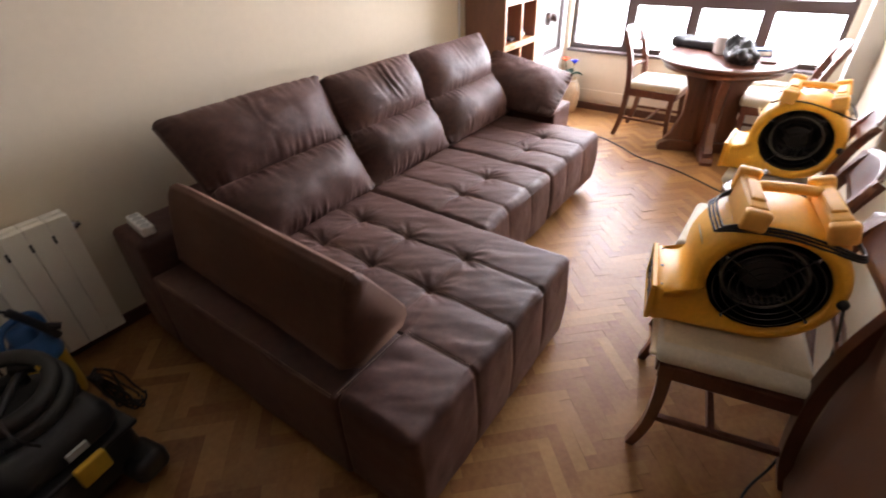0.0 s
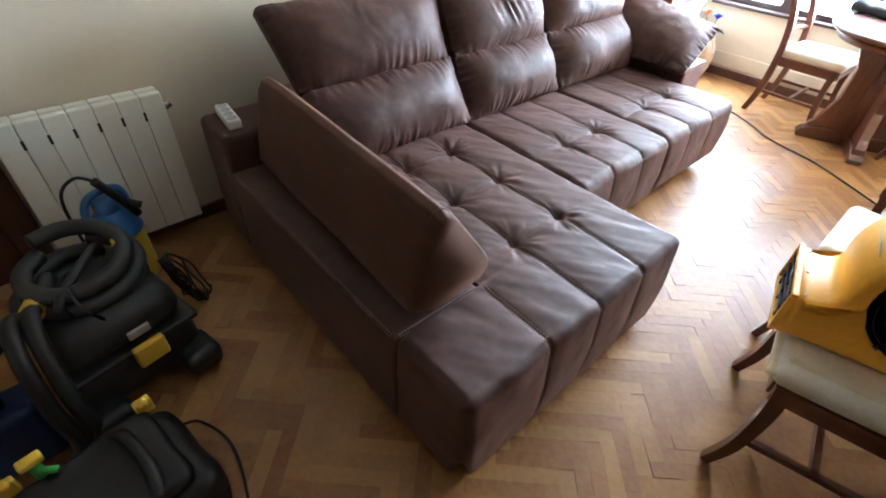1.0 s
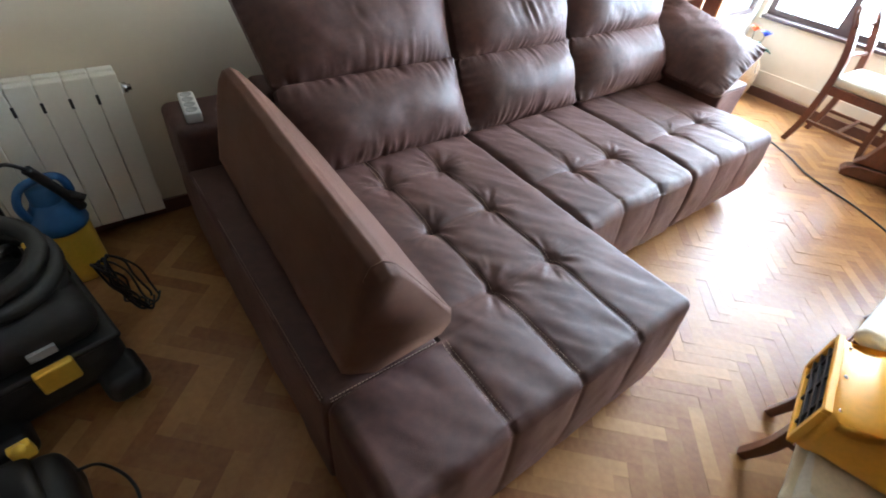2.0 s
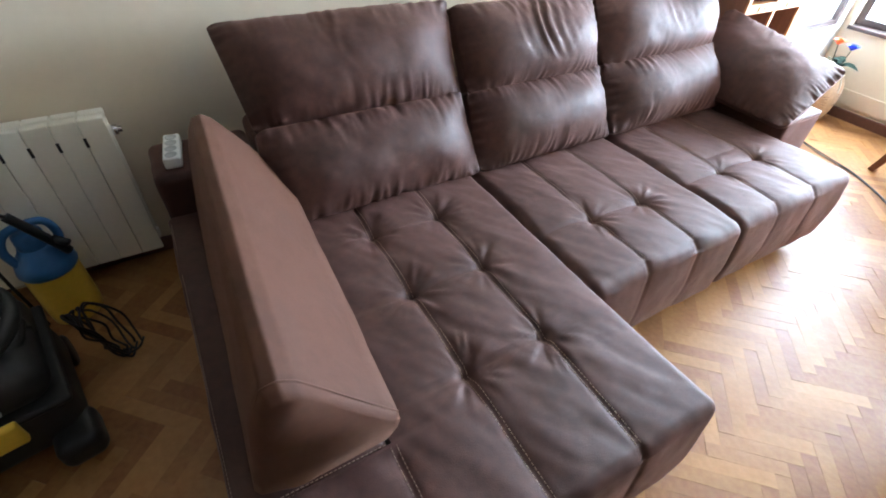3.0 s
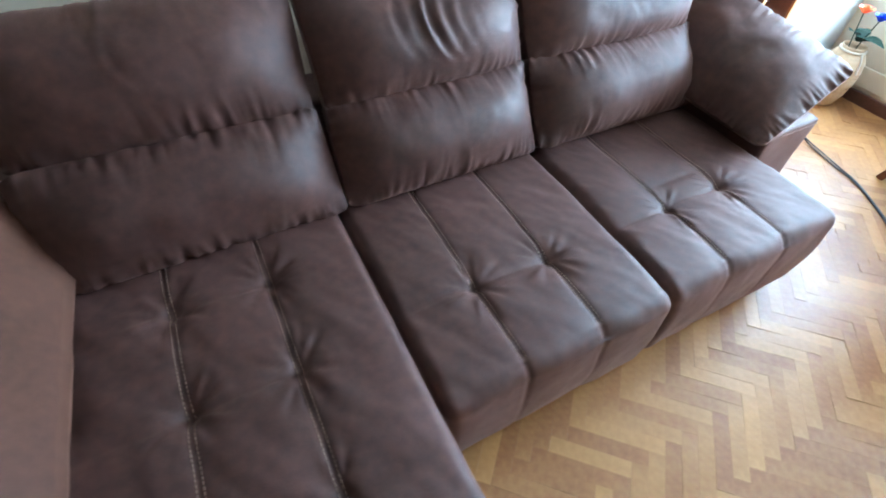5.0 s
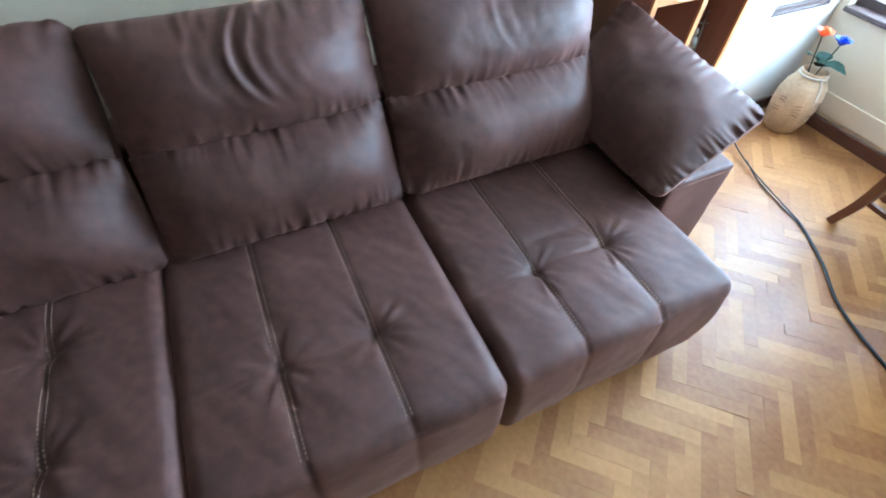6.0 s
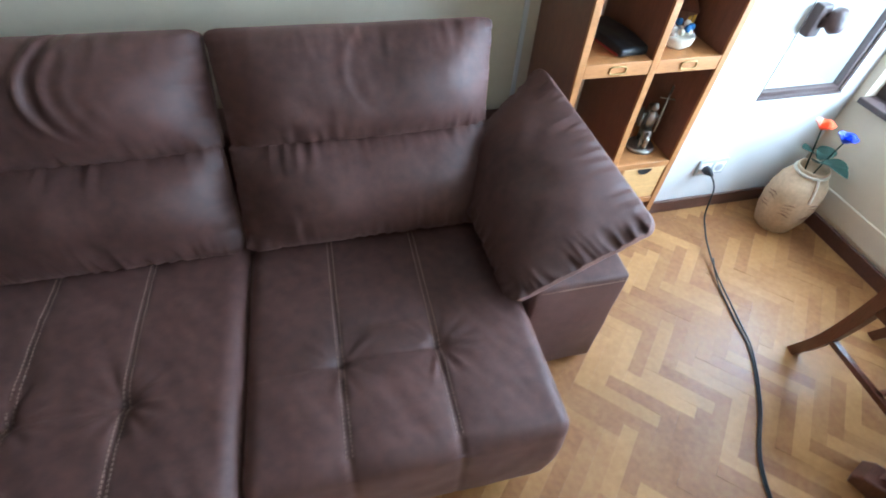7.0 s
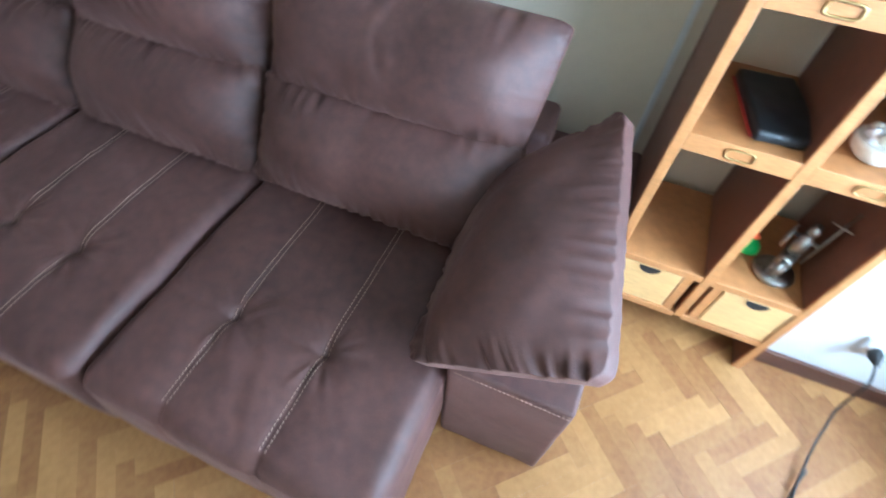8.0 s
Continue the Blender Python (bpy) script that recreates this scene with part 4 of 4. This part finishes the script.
# ---- air movers ----
def air_mover(label, at, turn, wrapped):
    """A snail-shell blower: inlet towards -x, mouth towards +y, standing on z = 0."""
    root = thing("air_mover", label, "fan", at, turn, "air movers")
    R, cz, w0, w1, RI = 0.205, 0.205, 0.0, 0.275, 0.162
    out = [(0.288, 0.0), (0.288, 0.132), (0.262, 0.13), (0.24, 0.131), (0.222, 0.137), (0.209, 0.15), (0.203, 0.168)]
    for k in range(34):
        a = radians(-4 + 274 * k / 33)
        out.append((R * math.cos(a), cz + R * math.sin(a)))
    out += [(0.07, 0.0), (0.16, 0.0), (0.23, 0.0)]
    V, F = extrude(out, w0, w1, "x", 0.026)
    F = F[:-2]
    n = len(out)
    # both flanks open into the round inlet
    for first, x, lip in ((0, w0, 0.012), (len(V) - n, w1, -0.012)):
        base = len(V)
        for dx, rad in ((0.0, RI), (lip, RI - 0.006)):
            last = None
            for y, z in out:
                a = math.degrees(math.atan2(z - cz, y))
                a = a + 360 if last is not None and a < last - 90 else a
                a = a if last is None else max(a, last + 0.4)
                last = a
                V.append((x + dx, rad * math.cos(radians(a)), cz + rad * math.sin(radians(a))))
        for k in range(n):
            q = (k + 1) % n
            F.append((first + k, first + q, base + q, base + k))
            F.append((base + k, base + q, base + n + q, base + n + k))
    body = part("housing", (V, F), FANYELLOW, root)
    part("mouth_frame", join(box(w0 + 0.004, w1 - 0.004, 0.284, 0.3, 0.0, 0.012, 0.003), box(w0 + 0.004, w1 - 0.004, 0.284, 0.3, 0.124, 0.138, 0.003),
                             box(w0 + 0.004, w0 + 0.018, 0.284, 0.3, 0.012, 0.124), box(w1 - 0.018, w1 - 0.004, 0.284, 0.3, 0.012, 0.124)), FANYELLOW, body, smooth=False)
    # solid black slab paints the dark of the outlet; the housing is closed here
    part("mouth", box(w0 + 0.018, w1 - 0.018, 0.282, 0.29, 0.012, 0.124), BLACK, body, smooth=False)
    for i in range(3):
        z = 0.034 + i * 0.03
        part("mouth_slat", box(w0 + 0.018, w1 - 0.018, 0.29, 0.297, z, z + 0.006), BLACK, body, smooth=False)
    for x in (0.06, 0.14, 0.22):
        part("mouth_slat", box(x - 0.003, x + 0.003, 0.29, 0.296, 0.012, 0.124), BLACK, body, smooth=False)
    for x, y in ((0.03, 0.27), (0.14, 0.27), (0.245, 0.27)):
        part("screw", lathe([(0.004, 0.129), (0.004, 0.133), (0.0, 0.134)], 8, (x, y, 0)), STEEL, body)
    # inside: black lining added as shade, drum of narrow blades, motor, wire guards over both inlets
    side = lambda g, x=0.0: shift(g, pose(x, 0, cz, 0, 90, 0))
    part("lining", side(lathe([(0.159, 0.012), (0.17, 0.05), (0.17, w1 - 0.05), (0.159, w1 - 0.012)], 40, caps=False)), BLACK, body)
    # plate added behind the far inlet to block light and darken the inside
    part("light_block_plate", side(lathe([(0.0, w1 - 0.03), (0.168, w1 - 0.03), (0.168, w1 - 0.024), (0.0, w1 - 0.024)], 36, caps=False)), BLACK, body)
    blades = []
    for k in range(44):
        a = 2 * math.pi * k / 44
        blades.append(side(shift(box(-0.006, 0.006, -0.0016, 0.0016, 0.06, w1 - 0.05), Matrix.Translation((0.112 * math.cos(a), 0.112 * math.sin(a), 0)) @ Matrix.Rotation(a + 0.7, 4, "Z"))))
    part("drum", join(*blades, *[side(tube([(0.112 * math.cos(q), 0.112 * math.sin(q), z) for q in [2 * math.pi * k / 36 for k in range(36)]], 0.006, 6, True)) for z in (0.06, w1 - 0.05)]), DRUM, body, "grey bladed fan drum")["kind"] = "stuff"
    part("motor", side(lathe([(0.0, 0.075), (0.05, 0.075), (0.062, 0.085), (0.062, 0.16), (0.05, 0.17), (0.0, 0.17)], 24, caps=False)), BLACK, body)
    for x in (0.004, w1 - 0.004):
        for r in (0.03, 0.052, 0.074, 0.096, 0.118, 0.14):
            part("grille_ring", side(tube([(r * math.cos(q), r * math.sin(q), 0) for q in [2 * math.pi * k / 36 for k in range(36)]], 0.0017, 5, True), x), BLACK, body)
        for k in range(4):
            a = radians(90 * k + 35)
            part("grille_spoke", side(tube([(0.028 * math.cos(a), 0.028 * math.sin(a), 0.001), (0.158 * math.cos(a), 0.158 * math.sin(a), 0.001)], 0.0024, 5), x), BLACK, body)
    for k in range(4):
        a = radians(90 * k + 35)
        part("screw", side(lathe([(0.005, -0.004), (0.004, -0.007), (0.0, -0.008)], 8, (0.152 * math.cos(a), 0.152 * math.sin(a), 0))), STEEL, body)
    # two long cord posts across the top, joined by the carrying handle
    for y, lean in ((0.098, 7), (-0.125, -16)):
        m = pose(0, y, 0.37, lean, 0, 0)
        part("handle_post", shift(join(box(0.02, 0.245, -0.027, 0.027, -0.03, 0.082, 0.012), box(-0.008, 0.028, -0.035, 0.035, 0.014, 0.078, 0.012),
                                       box(0.235, 0.272, -0.034, 0.034, 0.02, 0.1, 0.012), box(0.06, 0.2, -0.019, 0.019, 0.078, 0.09, 0.006)), m), FANLIGHT, root)
    part("handle_bar", tube(smooth_path([(0.19, 0.088, 0.43), (0.19, 0.05, 0.442), (0.19, -0.07, 0.444), (0.19, -0.118, 0.43)], 4), 0.019, 10, flat=0.8), FANLIGHT, root)
    part("nameplate", shift(box(-0.03, 0.03, -0.001, 0.0, -0.035, 0.035), pose(0.09, 0.191, 0.29, -24, 0, 0)), GREYPL, body, "pale nameplate", False)
    coil = []
    for k in range(wrapped):
        e = 0.008 * k
        coil.append(tube(smooth_path([(0.03, 0.158 + e, 0.37 - e), (0.018 - e * 0.4, 0.11, 0.392 - e), (0.006 - e * 0.4, 0.0, 0.398 - e), (0.012 - e * 0.4, -0.11, 0.372 - e), (0.03, -0.19 - e * 0.5, 0.345 - e),
                                      (0.12, -0.19 - e * 0.5, 0.35 - e), (0.24, -0.16, 0.36 - e), (0.27, -0.05, 0.395 - e), (0.27, 0.08, 0.395 - e), (0.22, 0.155 + e, 0.375 - e), (0.12, 0.165 + e, 0.37 - e)], 6), 0.0042, 6, True))
    coil.append(tube(smooth_path([(-0.012, -0.187, 0.2), (-0.03, -0.195, 0.14), (-0.035, -0.21, 0.05), (-0.06, -0.23, -0.2), (-0.1, -0.2, -0.42), (-0.2, -0.12, -0.492), (-0.4, -0.05, -0.492)]), 0.0042, 6))
    part("power_cord", join(*coil), BLACK, root, "black power cord wound round the posts")
    part("cord_gland", shift(lathe([(0.015, 0), (0.015, 0.012), (0.008, 0.022), (0.0, 0.023)], 12), pose(0.004, -0.187, 0.2, 0, -90, 0)), BLACK, body)
    return root


FZ = 0.497
air_mover("amber yellow air mover with black inlet on a chair", (0.985, -2.195, FZ), 14, 3)
towel = thing("folded_towel", "cream towel laid over the chair seat", "towel", (1.075, -2.15, 0.0), 11)
part("cloth", soft_box((-0.225, 0.22, -0.2, 0.236, 0.478, 0.496), 0.008, (26, 26, 1), 3,
                       lambda p, n: p + Vector((0.004 * fbm(p.y * 9, 1, 2), 0.004 * fbm(p.x * 9, 4, 2), -0.0 if abs(p.x) < 0.2 and abs(p.y) < 0.21 else -0.03 - 0.012 * fbm(p.x * 6, p.y * 6, 1)))), TOWEL, towel)
air_mover("amber yellow air mover further along the wall", (2.42, -2.17, 0.4645), -2, 1)
bucket = thing("steel_pot", "round steel lidded pot on the chair seat", "pot", (1.86, -2.08, 0.498))
part("pot", lathe([(0.1, 0), (0.115, 0.012), (0.118, 0.1), (0.122, 0.105), (0.116, 0.118), (0.06, 0.135), (0.0, 0.14)], 28), STEEL, bucket)
part("handle", tube(smooth_path([(-0.02, 0.02, 0.135), (0.0, 0.01, 0.19), (0.03, -0.02, 0.2)]), [0.012] * 12 + [0.009], 8), STEEL, bucket)


# ---- cleaning machines ----
def ribbed(points, r, pitch=0.009, n=10, amp=0.06):
    P = smooth_path(points, 18)
    R = [r * (1 + amp * (i % 2)) for i in range(len(P))]
    return tube(P, R, n)


vac = thing("carpet_extractor", "dark grey carpet extractor with coiled hose and yellow latch", "vacuum cleaner", (-0.485, -0.42, 0), 12)
part("tank", soft_box((-0.19, 0.19, -0.22, 0.2, 0.05, 0.24), 0.07, (12, 14, 6), 4, lambda p, n: Vector((p.x * (1.06 - 0.25 * (p.z - 0.05)), p.y, p.z))), GREY, vac)
head = part("head", soft_box((-0.185, 0.185, -0.215, 0.2, 0.245, 0.385), 0.065, (12, 14, 6), 5, lambda p, n: Vector((p.x * (1 - 0.5 * max(0, p.z - 0.28)), p.y * (1 - 0.7 * max(0, p.z - 0.26)), p.z))), GREY, vac)
part("rim", soft_box((-0.2, 0.2, -0.232, 0.212, 0.232, 0.256), 0.012, (4, 4, 1), 3), BLACK, vac)
part("latch", join(soft_box((-0.02, 0.075, -0.252, -0.225, 0.185, 0.265), 0.008, (3, 2, 3), 3)), YELLOW, vac, "yellow front latch")
part("nameplate", box(-0.005, 0.06, -0.219, -0.2, 0.285, 0.312, 0.002), GREYPL, head, "pale nameplate")
for x in (-0.15, 0.15):
    wz = part("wheel_housing", soft_box((x - 0.06, x + 0.06, -0.3, -0.15, 0.03, 0.13), 0.035, (4, 4, 4), 4), BLACK, vac)
    part("castor", shift(lathe([(0.03, -0.02), (0.034, -0.014), (0.034, 0.014), (0.03, 0.02)], 16), pose(x, -0.24, 0.034, 0, 90, 0)), BLACK, wz)
    part("wheel", shift(lathe([(0.05, -0.02), (0.06, -0.014), (0.06, 0.014), (0.05, 0.02)], 18), pose(x * 1.2, 0.16, 0.06, 0, 90, 0)), BLACK, vac)
part("handle", tube(smooth_path([(-0.09, -0.12, 0.4), (-0.08, -0.1, 0.45), (0.08, 0.05, 0.46), (0.1, 0.08, 0.41)]), 0.014, 8), BLACK, vac)
loops = []
for k in range(3):
    r, z = 0.125 + 0.012 * (k % 2), 0.335 + 0.046 * k
    loops.append(ribbed([(r * math.cos(w) * 1.08 + 0.025 - 0.005 * k, r * math.sin(w) + 0.01 * k, z + 0.008 * w + 0.02 * math.sin(w)) for w in [q * math.pi / 5 + k for q in range(11)]], 0.026))
loops.append(ribbed([(-0.06, 0.07, 0.42), (-0.13, -0.048, 0.425), (-0.22, -0.09, 0.42), (-0.4, -0.11, 0.36), (-0.6, -0.12, 0.22), (-0.72, -0.1, 0.03)], 0.024))
for i, g in enumerate(loops):
    part("hose", g, HOSE, vac, "grey ribbed suction hose")
part("cuff", join(tube([(-0.118, -0.03, 0.428), (-0.152, -0.062, 0.423)], 0.031, 10)), YELLOW, vac, "yellow hose cuff")
for x in (-0.2, -0.15):
    part("hose", ribbed([(x + 0.05, 0.0, 0.36), (x, -0.08, 0.44), (x - 0.03, -0.18, 0.4), (x - 0.05, -0.25, 0.25), (x - 0.05, -0.27, 0.1), (x - 0.1, -0.3, 0.03)], 0.022), BLACK, vac, "black ribbed solution hose")
part("clip", box(0.12, 0.15, -0.02, 0.01, 0.45, 0.49, 0.006), YELLOW, vac, "yellow clip")
part("strap", tube(smooth_path([(-0.03, -0.2, 0.4), (-0.06, -0.2, 0.47), (-0.05, -0.14, 0.5)]), 0.012, 6, flat=0.4), BLACK, vac)

cords = thing("coiled_cord", "tangle of black power cord hanging behind the extractor", "cable", (-0.2, -0.27, 0))
random.seed(5)
for k in range(6):
    c = (0.01 * k - 0.03, 0.012 * k - 0.02)
    pts = []
    for q in range(13):
        w = q * 2 * math.pi / 12
        pts.append((c[0] + (0.026 + 0.005 * k) * math.cos(w) + random.uniform(-0.012, 0.012), c[1] + (0.04 + 0.004 * k) * math.sin(w) + random.uniform(-0.012, 0.012),
                    max(0.006, 0.16 + 0.13 * math.cos(w + 2.4 + 0.3 * k) - 0.015 * k + random.uniform(-0.01, 0.01))))
    part("loop", tube(smooth_path(pts, 5), 0.0042, 6), BLACK, cords)

vac2 = thing("spot_cleaner", "black spot cleaner with yellow clips and green tap", "vacuum cleaner", (-0.57, -1.02, 0), 10)
part("body", soft_box((-0.24, 0.16, -0.18, 0.16, 0.03, 0.23), 0.06, (14, 12, 8), 4, lambda p, n: p + n * 0.01 * fbm(p.x * 9, p.y * 9, p.z * 9)), BLACK, vac2)
part("lid", soft_box((-0.2, 0.11, -0.14, 0.13, 0.225, 0.28), 0.026, (10, 10, 3), 4, lambda p, n: p + n * 0.008 * fbm(p.x * 11, p.y * 11, 3)), BLACK, vac2)
part("handle", tube(smooth_path([(0.02, -0.13, 0.265), (0.04, -0.08, 0.305), (0.04, 0.04, 0.305), (0.02, 0.1, 0.27)]), 0.016, 8), BLACK, vac2)
for x, y, z in ((0.11, 0.12, 0.275), (-0.2, 0.16, 0.26)):
    part("clip", join(box(x - 0.022, x + 0.022, y - 0.012, y + 0.012, z - 0.02, z + 0.03, 0.005), tube([(x, y, z + 0.02), (x, y - 0.02, z + 0.034)], 0.013, 8)), YELLOW, vac2, "yellow plastic clip")
part("tap", join(tube([(-0.13, 0.12, 0.25), (-0.13, 0.12, 0.335)], 0.013, 10), tube([(-0.13, 0.12, 0.3), (-0.1, 0.09, 0.3)], 0.009, 8)), GREEN, vac2, "green tap")
part("tap_cap", box(-0.155, -0.105, 0.105, 0.135, 0.335, 0.355, 0.005), YELLOW, vac2)
part("cord", tube(smooth_path([(0.14, 0.08, 0.16), (0.2, 0.1, 0.1), (0.235, 0.05, 0.02), (0.22, -0.05, 0.006), (0.15, -0.22, 0.006)]), 0.0045, 6), BLACK, vac2)
part("window", soft_box((-0.22, -0.04, -0.195, -0.175, 0.08, 0.2), 0.008, (3, 1, 3), 2), GREYPL, vac2, "cloudy clear tank window")

bluebox = thing("blue_canister", "blue plastic canister behind the hoses", "canister", (-0.8, -0.6, 0))
part("body", soft_box((-0.09, 0.09, -0.07, 0.07, 0.0, 0.24), 0.03, (4, 4, 5), 4), NAVY, bluebox)
part("cap", lathe([(0.03, 0.24), (0.03, 0.27), (0.0, 0.272)], 16), BLACK, bluebox)

spray = thing("pressure_sprayer", "yellow and blue garden pressure sprayer with black lance", "sprayer", (-0.325, 0.045, 0))
part("tank", lathe([(0.07, 0), (0.085, 0.008), (0.088, 0.05), (0.088, 0.22), (0.08, 0.26), (0.05, 0.3), (0.045, 0.31)], 24), YELLOW, spray, "yellow tank")
part("collar", lathe([(0.09, 0.235), (0.094, 0.245), (0.085, 0.285), (0.055, 0.325), (0.05, 0.34)], 24), BLUE, spray, "blue collar")
part("pump", join(lathe([(0.045, 0.33), (0.048, 0.34), (0.045, 0.39), (0.03, 0.4)], 16), tube(smooth_path([(-0.06, -0.03, 0.28), (-0.075, -0.035, 0.36), (-0.04, -0.02, 0.42), (0.05, 0.01, 0.42), (0.075, 0.02, 0.36), (0.06, 0.02, 0.29)]), 0.014, 8)), BLUE, spray, "blue pump handle")
part("lance", join(tube(smooth_path([(0.09, -0.03, 0.3), (0.05, -0.05, 0.4), (0.0, -0.06, 0.5)]), 0.016, 8), tube([(0.07, -0.04, 0.37), (0.11, -0.06, 0.35)], 0.014, 8)), BLACK, spray, "black trigger lance")
part("tube", tube(smooth_path([(0.0, -0.06, 0.5), (-0.05, -0.06, 0.53), (-0.11, -0.05, 0.47), (-0.12, -0.04, 0.3), (-0.1, -0.05, 0.1), (-0.09, -0.06, 0.02)]), 0.006, 7), BLACK, spray, "black rubber tube")

# ---- herringbone parquet, last ----
PL, PW = 0.25, 0.05
floor_ob = bpy.data.objects["floor"]
ua, va = Vector((1, -1)).normalized(), Vector((1, 1)).normalized()


def plank_shape(along):
    a, b = (PL, PW) if along else (PW, PL)
    g, c = 0.00002, 0.00006
    lo = [(g, g), (a - g, g), (a - g, b - g), (g, b - g)]
    hi = [(g + c, g + c), (a - g - c, g + c), (a - g - c, b - g - c), (g + c, b - g - c)]
    V = [(*(ua * u + va * v), z) for ring, z in ((lo, -0.008), (lo, -0.001), (hi, 0.0)) for u, v in ring]
    F = [(8, 9, 10, 11)] + [(r * 4 + k, r * 4 + (k + 1) % 4, r * 4 + 4 + (k + 1) % 4, r * 4 + 4 + k) for r in (0, 1) for k in range(4)]
    return V, F


SHAPES = [plank_shape(True), plank_shape(False)]
MESHES = [mesh_of("plank", *s, OAK, False) for s in SHAPES]
restV, restF, near = [], [], 0
rng = random.Random(3)
for n in range(-160, 170):
    for m in range(-24, 25):
        for kind, du, dv in ((0, 0, 0), (1, PL, PW - PL)):
            u, v = n * PW + m * PL + du, n * PW - m * PL + dv
            o = ua * u + va * v + Vector((0.9, -1.2))
            c = o + (ua * PL / 2 + va * PW / 2 if kind == 0 else ua * PW / 2 + va * PL / 2)
            if not (X0 - 0.1 < c.x < X1 + 0.1 and Y0 - 0.1 < c.y < Y1 + 0.1):
                continue
            # worn blocks lie a little askew
            ax, ay = rng.gauss(0, 0.006), rng.gauss(0, 0.006)
            z = rng.uniform(-0.0006, -0.0003)
            if near < 300 and ((1.0 < c.x < 2.9 and -2.05 < c.y < -1.0) or (0.4 < c.x < 1.0 and -2.05 < c.y < -1.5)):
                p = new("plank", MESHES[kind])
                p.location = (o.x, o.y, z + ax * (o.x - c.x) + ay * (o.y - c.y))
                p.rotation_euler = (ay, -ax, 0)
                p.parent = floor_ob
                near += 1
            else:
                k = len(restV)
                restV += [(x + o.x, y + o.y, zz + z + ax * (x + o.x - c.x) + ay * (y + o.y - c.y)) for x, y, zz in SHAPES[kind][0]]
                restF += [tuple(i + k for i in f) for f in SHAPES[kind][1]]
rest = part("parquet", (restV, restF), OAK, floor_ob, "honey oak herringbone parquet blocks", False)
rest["kind"] = "stuff"
